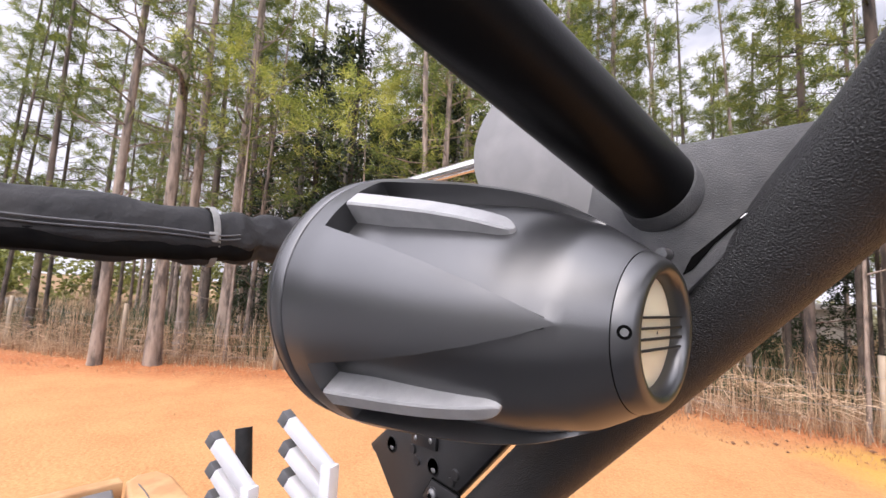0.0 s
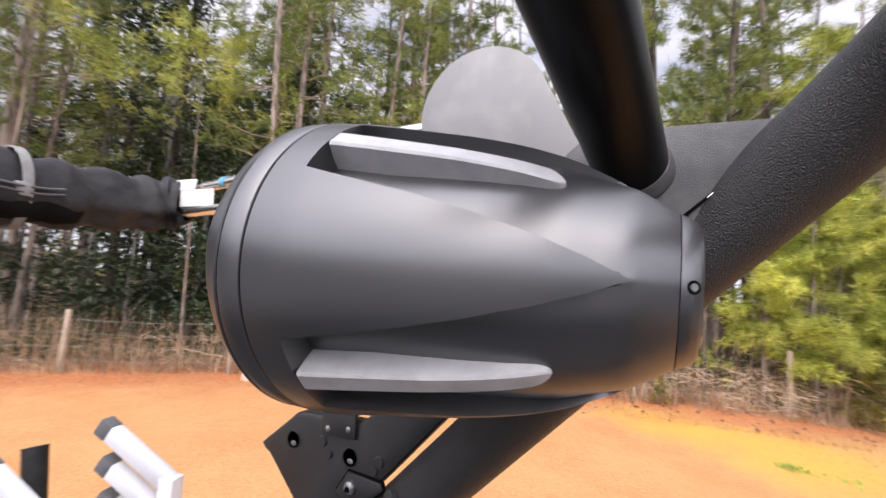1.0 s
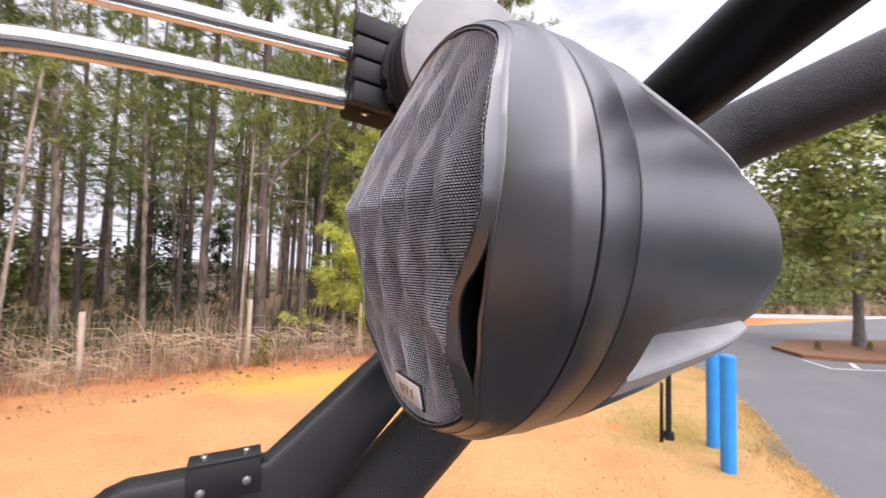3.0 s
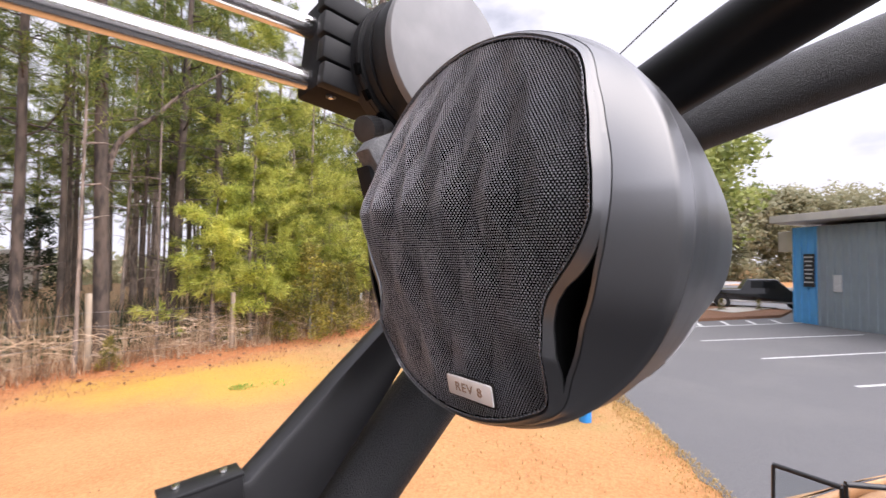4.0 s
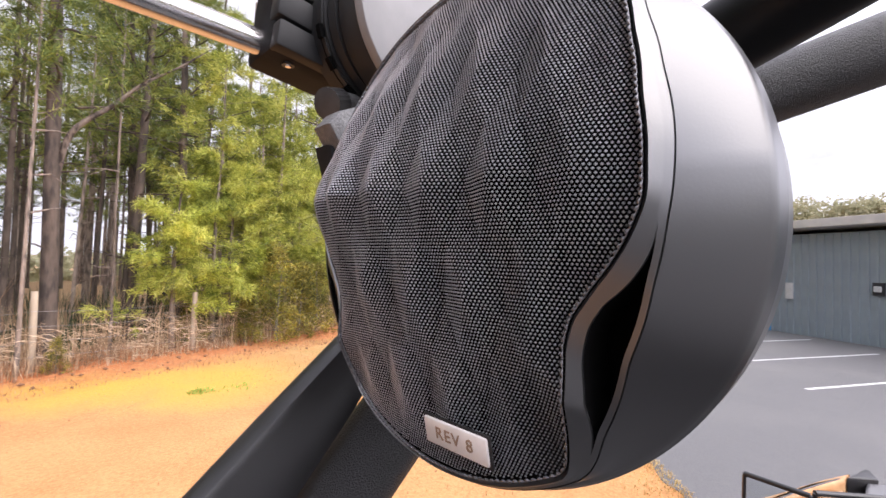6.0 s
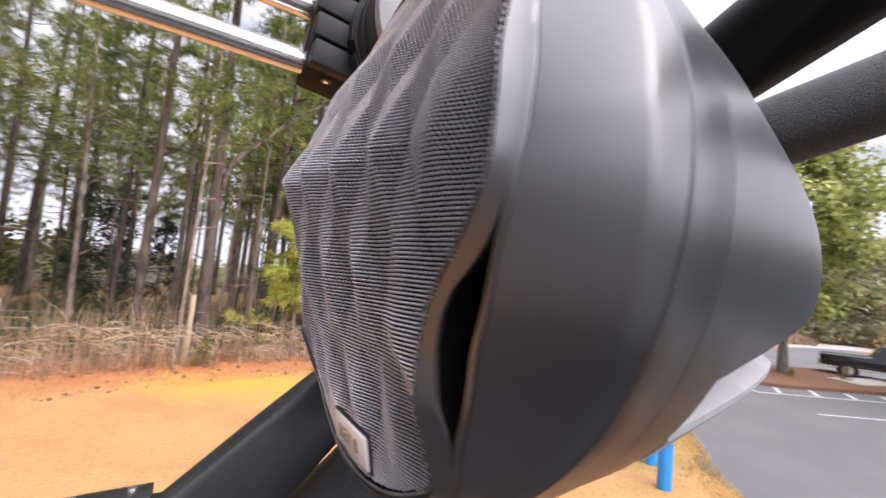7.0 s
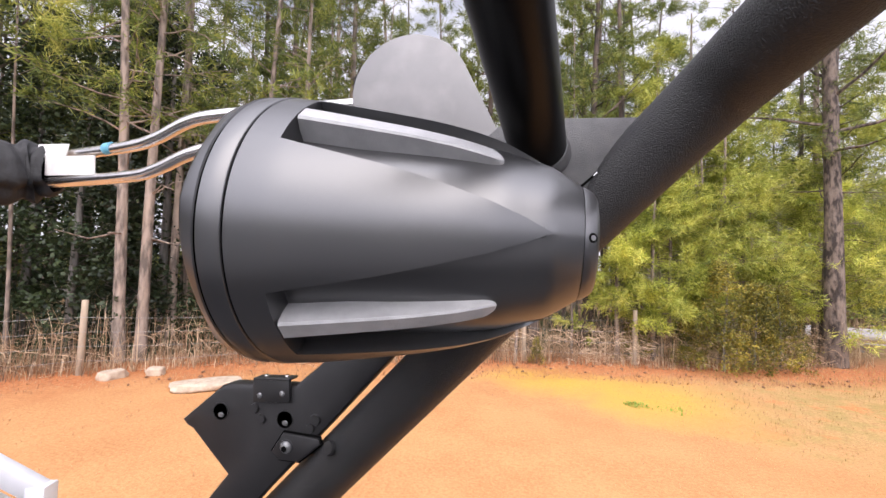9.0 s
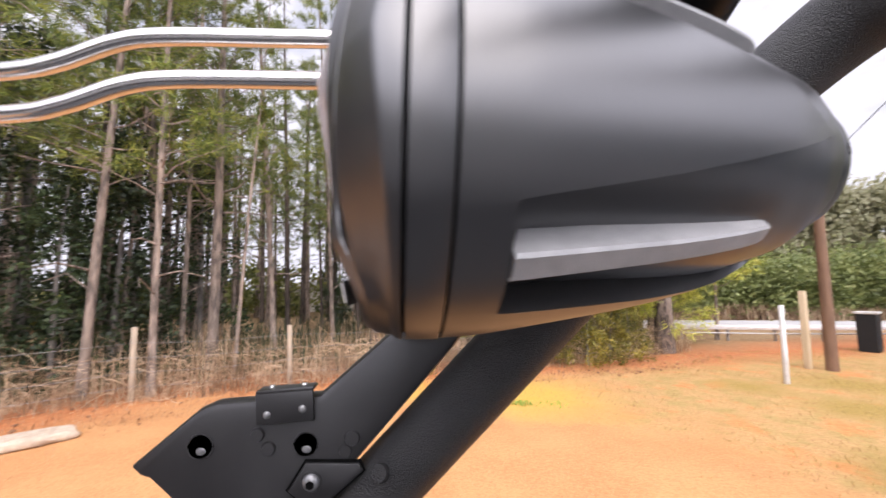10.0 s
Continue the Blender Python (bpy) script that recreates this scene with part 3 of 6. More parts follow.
def limb_tree(rng, height, r0, first, limbs, reach, lean=0.02, up=0.35, twigs=3, seg=8):
    """A trunk mesh with its limbs, and the tips where foliage sits."""
    bm = bmesh.new()
    n = 14
    bend = (rng.uniform(-1, 1) * lean, rng.uniform(-1, 1) * lean)
    ph = rng.uniform(0, 6)
    axis = []
    for i in range(n + 1):
        u = i / n
        z = height * u
        axis.append(Vector((bend[0] * z + 0.06 * math.sin(ph + 3 * u) * u * 2, bend[1] * z + 0.06 * math.cos(ph + 2.4 * u) * u * 2, z)))
    radii = [r0 * (1.25 if i == 0 else 1.0) * (1 - 0.78 * (i / n) ** 1.15) for i in range(n + 1)]
    t = sweep(axis, radii, seg, wob=lambda i, k: r0 * 0.06 * math.sin(k * 2.1 + i))
    me = bpy.data.meshes.new("tmp")
    t.to_mesh(me)
    t.free()
    bm.from_mesh(me)
    bpy.data.meshes.remove(me)
    tips = []
    for j in range(limbs):
        u = first + (0.98 - first) * (j + rng.random()) / limbs
        i = min(int(u * n), n - 1)
        base = axis[i].lerp(axis[i + 1], u * n - i)
        az = rng.uniform(0, 2 * math.pi)
        ln = reach * (1.05 - 0.75 * max(0, u - first) / (1 - first)) * rng.uniform(0.55, 1.2)
        d = Vector((math.cos(az), math.sin(az), up * rng.uniform(-0.4, 1.2)))
        pts = [base]
        for s in range(4):
            d = (d + Vector((rng.uniform(-0.3, 0.3), rng.uniform(-0.3, 0.3), rng.uniform(-0.2, 0.3)))).normalized()
            pts.append(pts[-1] + d * ln / 4)
        rr = radii[i] * 0.28
        lb = sweep(pts, [rr, rr * 0.8, rr * 0.6, rr * 0.4, rr * 0.15], 5)
        lb.to_mesh(me := bpy.data.meshes.new("tmp"))
        lb.free()
        bm.from_mesh(me)
        bpy.data.meshes.remove(me)
        for s in (2, 3, 4):
            tips.append((pts[s], (pts[s] - pts[s - 1]).normalized(), u))
            for _ in range(twigs):
                dd = ((pts[s] - pts[s - 1]).normalized() + Vector((rng.uniform(-1, 1), rng.uniform(-1, 1), rng.uniform(-0.4, 0.7)))).normalized()
                q = pts[s] + dd * ln * rng.uniform(0.12, 0.3)
                if rng.random() < 0.6:
                    cyl(bm, rr * 0.22, rr * 0.08, pts[s], q, 3, False)
                tips.append((q, dd, u))
    return bm, tips


PINE_LABEL = "tall pine with bare grey-brown trunk and high thin crown"


def make_pine(seed, height=19.0, r0=0.2, first=0.28, limbs=34, reach=2.6, dead=10, bark=None):
    rng = random.Random(seed)
    e = thing("pine_tree", pose(0, 0, 0), PINE_LABEL, "tree", "pines of the woods")
    bm, tips = limb_tree(rng, height, r0, first, limbs, reach)
    # short dead snags on the bare trunk
    for _ in range(dead):
        z = rng.uniform(2.0, height * first + 2)
        az = rng.uniform(0, 6.28)
        a = Vector((0, 0, z))
        b = a + Vector((math.cos(az), math.sin(az), rng.uniform(-0.3, 0.5))) * rng.uniform(0.2, 1.0)
        c = b + Vector((math.cos(az + 0.5), math.sin(az + 0.5), rng.uniform(-0.5, 0.4))) * rng.uniform(0.3, 0.8)
        cyl(bm, 0.03, 0.018, a, b, 4, False)
        cyl(bm, 0.018, 0.006, b, c, 4, False)
    part("trunk", bm, bark or M_BARK, e, smooth=60)
    centres = [(p, d) for p, d, u in tips if rng.random() < 0.62]
    v, f = tufts(centres, rng, 22, 0.32, 0.016)
    raw("crown", v, f, M_PINE, e)
    return e


def make_young(seed, height=7.5, r0=0.09, reach=2.2, material=None, label="young pine with bright yellow-green needles", blades=16, first=0.12, limbs=34):
    rng = random.Random(seed)
    e = thing("young_pine", pose(0, 0, 0), label, "tree", "young pines at the edge of the woods")
    bm, tips = limb_tree(rng, height, r0, first, limbs, reach, 0.03, 0.25, 3, 7)
    part("trunk", bm, M_BARK, e, smooth=60)
    v, f = tufts([(p, d) for p, d, u in tips], rng, blades, 0.30, 0.014, 0.25)
    raw("crown", v, f, material or M_YOUNG, e)
    return e


def leaf_cloud(rng, clumps, leaf, per):
    """Broad leaves, two triangles each, scattered through uneven clumps."""
    verts, faces = [], []
    for c, r in clumps:
        for _ in range(per):
            d = Vector((rng.gauss(0, 1), rng.gauss(0, 1), rng.gauss(0, 1))).normalized()
            p = c + d * r * rng.random() ** 0.4
            a = Vector((rng.gauss(0, 1), rng.gauss(0, 1), rng.gauss(0, 0.6))).normalized()
            b = a.cross(d if abs(a.dot(d)) < 0.95 else Vector((0, 0, 1))).normalized()
            ln, w = leaf * rng.uniform(0.7, 1.3), leaf * 0.35
            k = len(verts)
            verts += [tuple(p - a * ln / 2), tuple(p + b * w), tuple(p + a * ln / 2), tuple(p - b * w)]
            faces.append((k, k + 1, k + 2, k + 3))
    return verts, faces


def make_leafy(name, seed, height, radius, material, label, base=0.1, leaf=0.12, clumps=90, per=34, shape="cone", category="tree", group="", bark=None, r0=None):
    rng = random.Random(seed)
    e = thing(name, pose(0, 0, 0), label, category, group)
    bm, tips = limb_tree(rng, height * 0.92, r0 or max(0.03, height * 0.014), max(0.05, base), 22, radius * 0.8, 0.02, 0.5, 1, 7)
    part("trunk", bm, bark or M_BARK2, e, smooth=60)
    cl = []
    for _ in range(clumps):
        u = rng.random() ** (1.1 if shape == "cone" else 0.8)
        z = height * (base + (1 - base) * u)
        w = (1 - 0.82 * u) if shape == "cone" else math.sin(math.pi * min(1, 0.12 + 0.86 * u)) ** 0.7
        rr = radius * w * rng.uniform(0.35, 1.05)
        az = rng.uniform(0, 6.283)
        cl.append((Vector((rr * math.cos(az), rr * math.sin(az), z)), radius * rng.uniform(0.14, 0.30)))
    v, f = leaf_cloud(rng, cl, leaf, per)
    raw("crown", v, f, material, e)
    return e


def edge_y(x):
    """Where the woods begin."""
    return interp(x, [(-40, -6.0), (-24, -3.0), (-17.5, 1.2), (-12.5, 6.6), (-8.0, 10.4), (-2.5, 12.4), (0.0, 13.4), (5.7, 14.2), (8.5, 15.3), (11.0, 16.6), (14.0, 22.0)])


TREE_RNG = random.Random(11)
PINE_R = (0.22, 0.19, 0.25, 0.15, 0.12)
pines = [make_pine(100 + i, h, r, fst, lm, rc, 5) for i, (h, r, fst, lm, rc) in enumerate(((20, 0.22, 0.34, 36, 3.2), (19, 0.19, 0.28, 42, 3.0), (22, 0.25, 0.36, 36, 3.4), (19, 0.15, 0.32, 40, 2.8), (18, 0.12, 0.3, 40, 2.6)))]
young = [make_young(200 + i, h, 0.09, rc) for i, (h, rc) in enumerate(((8.5, 2.4), (6.5, 2.1), (10.5, 2.6)))]
evergreens = [make_leafy("evergreen_tree", 300 + i, h, r, M_EVERG, "dark evergreen understorey tree in the woods", 0.08, 0.15, 110, 42, group="dark evergreens") for i, (h, r) in enumerate(((9.5, 2.1), (7.0, 1.8), (12.0, 2.4)))]
cedars = [make_leafy("cedar_bush", 400 + i, h, r, M_CEDAR, "yellow-green cedar bush at the edge of the woods", 0.03, 0.07, 110, 60, category="bush", group="cedar bushes") for i, (h, r) in enumerate(((2.6, 1.2), (3.4, 1.3)))]

used = set()


def plant(kind, protos, x, y, k=None, scale=1.0, rng=TREE_RNG):
    """The first planting of a kind moves the prototype itself, later ones are copies."""
    i = rng.randrange(len(protos)) if k is None else k
    m = pose(x, y, -0.03, 0, 0, rng.uniform(0, 360)) @ Matrix.Scale(scale, 4)
    if (kind, i) in used:
        c = copy_thing(protos[i], m)
        c.matrix_basis = m
    else:
        used.add((kind, i))
        protos[i].matrix_basis = m


taken = []
# trunks that stand clear, stretch by stretch: place, radius, lean across the line of sight
WEST = [(-12.1, 12.8, 0.17, 0.03), (-14.7, 13.0, 0.10, 0.01), (-16.7, 0.8, 0.17, -0.01), (-17.4, 3.2, 0.21, 0.0), (-18.0, 4.7, 0.25, -0.01), (-18.7, 5.8, 0.11, -0.04), (-19.7, 8.9, 0.20, 0.0), (-19.0, 10.2, 0.24, -0.02),
        (-26.6, -2.8, 0.11, -0.04), (-24.6, -2.5, 0.09, -0.06), (-26.6, -2.1, 0.10, -0.04), (-23.7, -1.0, 0.15, -0.02), (-27.7, -0.6, 0.10, 0.0), (-16.1, 14.4, 0.28, 0.06), (-17.5, 17.3, 0.25, 0.06)]
NORTH = [(-11.1, 9.3, 0.155, 0.03), (-10.7, 9.6, 0.15, 0.0), (-11.8, 11.7, 0.15, 0.01), (-11.8, 16.9, 0.18, 0.05), (-9.4, 16.0, 0.20, 0.05), (-8.4, 11.1, 0.12, -0.02), (-6.8, 11.2, 0.10, 0.0), (-6.7, 14.3, 0.18, -0.01), (-5.5, 13.1, 0.06, -0.04),
         (-5.5, 16.9, 0.13, 0.05), (-8.4, 15.7, 0.10, -0.02), (-9.4, 13.9, 0.09, -0.03), (-11.0, 15.2, 0.08, -0.08), (-6.7, 22.8, 0.15, 0.01), (-3.7, 19.5, 0.10, 0.04), (-3.5, 25.6, 0.08, 0.06), (-5.6, 26.2, 0.09, 0.04)]
EAST = [(-1.5, 15.7, 0.15, 0.01), (-2.8, 25.6, 0.09, 0.04), (-0.3, 13.3, 0.05, 0.0), (4.4, 25.3, 0.13, 0.05), (3.2, 22.5, 0.18, 0.03), (6.4, 24.9, 0.15, 0.06), (2.9, 22.6, 0.16, -0.03), (3.4, 23.6, 0.09, -0.03), (1.8, 21.8, 0.09, -0.02), (4.6, 21.3, 0.10, 0.01),
        (1.0, 19.8, 0.07, -0.02), (1.6, 15.2, 0.045, 0.0), (5.8, 24.1, 0.15, -0.06), (10.2, 16.9, 0.13, -0.05), (2.2, 16.5, 0.16, -0.02), (3.8, 17.2, 0.16, 0.0), (11.6, 20.6, 0.12, -0.01), (10.7, 23.3, 0.10, 0.02), (10.1, 24.7, 0.09, -0.03)]
# pines for backlit and far places: same tree, shade painted into the bark
shaded_pines = [make_pine(120 + i, h, r, fst, lm, rc, 5, M_BARK_SHADED) for i, (h, r, fst, lm, rc) in enumerate(((20, 0.20, 0.32, 38, 3.2), (19, 0.15, 0.30, 40, 2.8), (18, 0.11, 0.3, 36, 2.4)))]
SHADED_R = (0.20, 0.15, 0.11)
thin = [make_pine(190 + i, h, 0.07, 0.45, 22, 1.9, 3) for i, h in enumerate((15.0, 13.0))]


def lean_pose(x, y, lean, rng):
    """A trunk's place, leaning across the line of sight from the boat."""
    n = Vector((x, y + 0.3, 0)).normalized()
    return Matrix.Translation((x, y, -0.03)) @ Matrix.Rotation(-math.atan(lean), 4, n) @ Matrix.Rotation(rng.uniform(0, 6.283), 4, "Z")


def plant_trunk(x, y, r, lean, shaded=False):
    kind, protos, radii = ("thin", thin, (0.07, 0.07)) if r < 0.085 else (("dark", shaded_pines, SHADED_R) if shaded else ("pine", pines, PINE_R))
    i = min(range(len(protos)), key=lambda k: abs(radii[k] - r) + 0.02 * TREE_RNG.random())
    q = r / radii[i]
    m = lean_pose(x, y, lean, TREE_RNG) @ Matrix.Diagonal((q, q, min(1.1, max(0.95, q)), 1))
    if (kind, i) in used:
        copy_thing(protos[i], m).matrix_basis = m
    else:
        used.add((kind, i))
        protos[i].matrix_basis = m
    taken.append((x, y))


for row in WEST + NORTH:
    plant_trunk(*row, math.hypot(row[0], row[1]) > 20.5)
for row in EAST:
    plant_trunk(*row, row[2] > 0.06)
taken += [(-16.0, 2.2), (0.24, 14.36)]
tries = 0
while len(taken) < 185 and tries < 6000:
    tries += 1
    x = TREE_RNG.uniform(-46, 9)
    y = edge_y(x) + 7.0 + 30 * TREE_RNG.random() ** 1.2
    if all((x - a) ** 2 + (y - b) ** 2 > 2.6 for a, b in taken):
        taken.append((x, y))
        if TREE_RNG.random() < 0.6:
            plant("dark", shaded_pines, x, y, None, TREE_RNG.uniform(0.8, 1.1))
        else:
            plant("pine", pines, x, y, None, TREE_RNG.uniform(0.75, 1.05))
for x, y, k, s in ((6.4, 16.8, 2, 0.9), (8.0, 17.6, 0, 1.0), (11.8, 18.8, 2, 1.0), (13.0, 21.0, 0, 1.1), (5.6, 22, 2, 1.1), (12.6, 24.6, 2, 1.2)):
    plant("young", young, x, y, k, s)
for x, y, k, s in ((7.0, 16.4, 2, 1.0), (10.9, 17.8, 1, 1.0)):
    plant("young", young, x, y, k, s)
dense = [make_young(270 + i, h, 0.09, rc, None, "bushy young pine with bright yellow-green needles", 34, 0.2, 30) for i, (h, rc) in enumerate(((6.6, 2.0), (5.4, 1.7)))]
for x, y, k, s in ((4.2, 14.9, 0, 1.0), (3.0, 14.6, 1, 0.95), (5.0, 16.0, 1, 1.1), (6.9, 16.6, 0, 1.0), (8.4, 17.4, 0, 0.9)):
    plant("dense", dense, x, y, k, s)
tall_young = [make_young(280 + i, h, 0.08, 2.7, None, "tall bushy pine with bright yellow-green needles", 26, 0.2, 46) for i, h in enumerate((11.5, 10.0))]
for x, y, k, s in ((4.7, 15.9, 0, 1.0), (6.8, 17.6, 1, 1.0), (8.6, 18.8, 0, 1.05), (11.6, 18.2, 1, 0.95), (14.8, 19.4, 0, 1.05)):
    plant("tall_young", tall_young, x, y, k, s)
for x, y, k, s in ((12.4, 21.0, 1, 1.0), (14.2, 23.2, 0, 0.9), (16.4, 26.0, 1, 0.95)):
    plant("pine", pines, x, y, k, s)
great = make_pine(180, 24.0, 0.29, 0.30, 44, 3.8, 2, M_BARK3)
tagged(great, "thick dark-barked pine at the corner of the woods", "tree", "pines of the woods")
plant("great", [great], 10.05, 16.02, 0, 1.0)
limbed = make_pine(181, 19.0, 0.20, 0.34, 26, 2.4, 5, M_BARK_SHADED)
tagged(limbed, "tall pine with one long bare rising limb", "tree", "pines of the woods")
plant("limbed", [limbed], 0.24, 14.36, 0, 1.0)


def dead_limb(tree, ctrl, r0, seed):
    """A long bare limb with side twigs, on a tree that stands already."""
    rng = random.Random(seed)
    turn = tree.matrix_basis.inverted()
    run = smooth_path(ctrl, 6)
    n = len(run)
    bm = sweep([turn @ q for q in run], [r0 * (1 - 0.88 * k / (n - 1)) for k in range(n)], 8)
    for k in range(6, n - 1, 3):
        q = turn @ run[k]
        d = Vector((rng.uniform(-0.8, 0.8), rng.uniform(-0.8, 0.8), rng.uniform(-0.5, 0.6)))
        cyl(bm, r0 * 0.35, r0 * 0.12, q, q + d * 0.6, 5, False)
        cyl(bm, r0 * 0.12, r0 * 0.06, q + d * 0.6, q + d * 1.1 + Vector((0.1, -0.1, 0.15)), 4, False)
    part("dead_limb", bm, M_BARK3, tree, "long bare dark limb", smooth=60)


dead_limb(limbed, [(0.2, 14.36, 4.6), (0.47, 14.15, 5.87), (1.26, 14.08, 6.78), (1.85, 14.0, 7.51), (2.64, 13.86, 8.21), (3.46, 13.66, 9.01)], 0.085, 3)
forked = make_pine(182, 20.0, 0.22, 0.5, 26, 2.4, 4)
tagged(forked, "tall pine with a dark dead limb over the fence", "tree", "pines of the woods")
plant("forked", [forked], -16.0, 2.2, 0, 1.0)
dead_limb(forked, [(-15.95, 2.2, 8.9), (-15.35, 1.9, 9.5), (-15.42, 1.32, 9.7), (-15.49, 0.34, 10.22), (-15.5, -0.55, 10.5), (-15.47, -1.22, 11.07)], 0.09, 4)
overhang = [make_young(250 + i, 10.4, 0.055, 2.9, None, "tall young pine with sparse yellow-green boughs over the fence", 18, 0.66, 18) for i in range(2)]
for x, y, k, s in ((-13.8, 8.4, 0, 1.12), (-15.5, 4.2, 1, 1.1)):
    plant("overhang", overhang, x, y, k, s)
for x, y, k, s in ((-13.6, 9.8, 0, 1.0), (-12.6, 12.0, 2, 1.0), (-9.4, 13.6, 1, 1.1), (-15.4, 13.0, 2, 1.1), (-11.2, 17.4, 0, 1.2), (-17.6, 8.6, 1, 1.1), (-20.6, 6.6, 0, 0.9), (-24, 10, 2, 1.0), (-12.4, 10.2, 1, 1.0), (-14.0, 11.6, 0, 1.1), (-10.0, 12.2, 1, 0.9), (-13.0, 14.6, 2, 1.0), (-16.4, 10.4, 0, 1.1), (-19.0, 12.4, 2, 1.1), (-9.0, 18.2, 0, 1.1), (-18.4, 9.8, 2, 1.35), (-20.2, 8.4, 2, 1.3), (-3.6, 26.0, 1, 0.9), (-5.4, 29.5, 0, 0.8), (-1.8, 30.5, 1, 0.9)):
    plant("ever", evergreens, x, y, k, s)
for x, y, k, s in ((5.9, 13.9, 1, 0.95), (6.9, 14.3, 0, 1.0), (7.9, 14.9, 1, 0.75), (5.0, 14.3, 0, 0.55), (8.6, 16.2, 0, 0.8), (9.2, 17.0, 1, 0.7), (3.6, 14.9, 0, 0.6), (0.35, 13.1, 1, 0.24)):
    plant("cedar", cedars, x, y, k, s)


def brush(name, seed, count, spots, h0, h1, width, material, label, bend=0.5, category="brush"):
    """Dry stems and grass: bent, tapering blades."""
    rng = random.Random(seed)
    verts, faces = [], []
    for _ in range(count):
        x, y = spots(rng)
        lump = 0.5 + 0.5 * noise.noise((x * 0.45, y * 0.45, seed)) + 0.25 * noise.noise((x * 1.7, y * 1.7, seed))
        h = rng.uniform(h0, h1) * (0.45 + 0.85 * lump)
        az = rng.uniform(0, 6.283)
        dx, dy = math.cos(az), math.sin(az)
        k0 = bend * rng.uniform(0.2, 1.3)
        w = width * rng.uniform(0.6, 1.3)
        sx, sy = -dy * w, dx * w
        mx, my = x + dx * h * k0 * 0.3, y + dy * h * k0 * 0.3
        tx, ty = x + dx * h * k0, y + dy * h * k0
        b = len(verts)
        verts += [(x - sx, y - sy, -0.04), (x + sx, y + sy, -0.04), (mx + sx * 0.7, my + sy * 0.7, h * 0.6), (mx - sx * 0.7, my - sy * 0.7, h * 0.6), (tx, ty, h * (1 - 0.25 * k0))]
        faces += [(b, b + 1, b + 2, b + 3), (b + 3, b + 2, b + 4)]
    return tagged(raw(name, verts, faces, material), label, category, kind="stuff")


def edge_spot(lo, hi, x0=-40, x1=11.5):
    def f(rng):
        x = rng.uniform(x0, x1)
        return x + rng.uniform(-0.4, 0.4), edge_y(x) + lo + (hi - lo) * rng.random() ** 1.4
    return f


brush("dry_brush", 5, 20000, edge_spot(-0.4, 3.5), 0.12, 0.75, 0.007, M_BRUSH, "dense dry tan grass and bare stems along the woods", 0.95)
brush("tall_stems", 6, 5000, edge_spot(0.0, 7.0), 0.9, 2.3, 0.008, M_BRUSH, "tall bare stems and vines among the trunks", 0.35)
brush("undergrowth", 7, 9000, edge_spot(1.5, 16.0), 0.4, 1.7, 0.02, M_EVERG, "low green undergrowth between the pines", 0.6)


def tangle(name, seed, count, spots, label):
    """Arching vines and canes along the fence: curved ribbons."""
    rng = random.Random(seed)
    verts, faces = [], []
    for _ in range(count):
        x, y = spots(rng)
        if noise.noise((x * 0.5, y * 0.5, 7)) < rng.uniform(-0.5, 0.2):
            continue
        p = Vector((x, y, rng.uniform(0.0, 0.9)))
        d = Vector((rng.gauss(0, 1), rng.gauss(0, 0.6), rng.uniform(0.2, 1.4))).normalized()
        turn = Vector((rng.gauss(0, 0.38), rng.gauss(0, 0.3), rng.uniform(-0.5, 0.15)))
        w = rng.uniform(0.004, 0.010)
        ln = rng.uniform(0.08, 0.20)
        for k in range(8):
            ww = w * (1 - k / 9)
            verts += [(p.x, p.y, max(0.0, p.z - ww)), (p.x + ww * 0.7, p.y, p.z + ww)]
            if k:
                b = len(verts)
                faces.append((b - 4, b - 3, b - 1, b - 2))
            d = (d + turn + Vector((rng.gauss(0, 0.2), rng.gauss(0, 0.2), rng.gauss(0, 0.2)))).normalized()
            p = p + d * ln
            p.z = max(p.z, 0.02)
    return tagged(raw(name, verts, faces, M_VINE), label, "vines", kind="stuff")


tangle("vine_tangle", 31, 5600, edge_spot(-0.2, 1.6), "tangle of dry arching vines along the wire fence")
brush("straw_litter", 8, 16000, edge_spot(-2.2, 1.6), 0.03, 0.10, 0.006, M_STRAWB, "fallen pine straw along the woods' edge", 2.2, "pine straw")


def cone_litter(name, seed, count):
    """Pine cones and bark scraps: small faceted lumps."""
    rng = random.Random(seed)
    verts, faces = [], []
    for _ in range(count):
        x = rng.uniform(-9, 9.5)
        y = edge_y(x) - 0.1 - 2.4 * rng.random() ** 1.6
        r = rng.uniform(0.018, 0.045)
        az = rng.uniform(0, 6.283)
        ax, ay = math.cos(az) * r * 1.7, math.sin(az) * r * 1.7
        b = len(verts)
        verts += [(x + ax, y + ay, r * 0.6), (x - ay * 0.6, y + ax * 0.6, r * 0.5), (x - ax, y - ay, r * 0.6), (x + ay * 0.6, y - ax * 0.6, r * 0.5), (x, y, r * 1.5), (x, y, -0.01)]
        faces += [(b, b + 1, b + 4), (b + 1, b + 2, b + 4), (b + 2, b + 3, b + 4), (b + 3, b, b + 4), (b + 1, b, b + 5), (b + 2, b + 1, b + 5), (b + 3, b + 2, b + 5), (b, b + 3, b + 5)]
    return tagged(raw(name, verts, faces, M_MULCH), "brown pine cones and bark scraps on the clay", "pine cones", kind="stuff")


cone_litter("pine_cones", 41, 130)


def field_spot(rng):
    while True:
        x, y = rng.uniform(-14, 17), rng.uniform(1.0, 15)
        if y < edge_y(x) + 0.5 and x - 1.12 * y < 3.2:
            return x, y


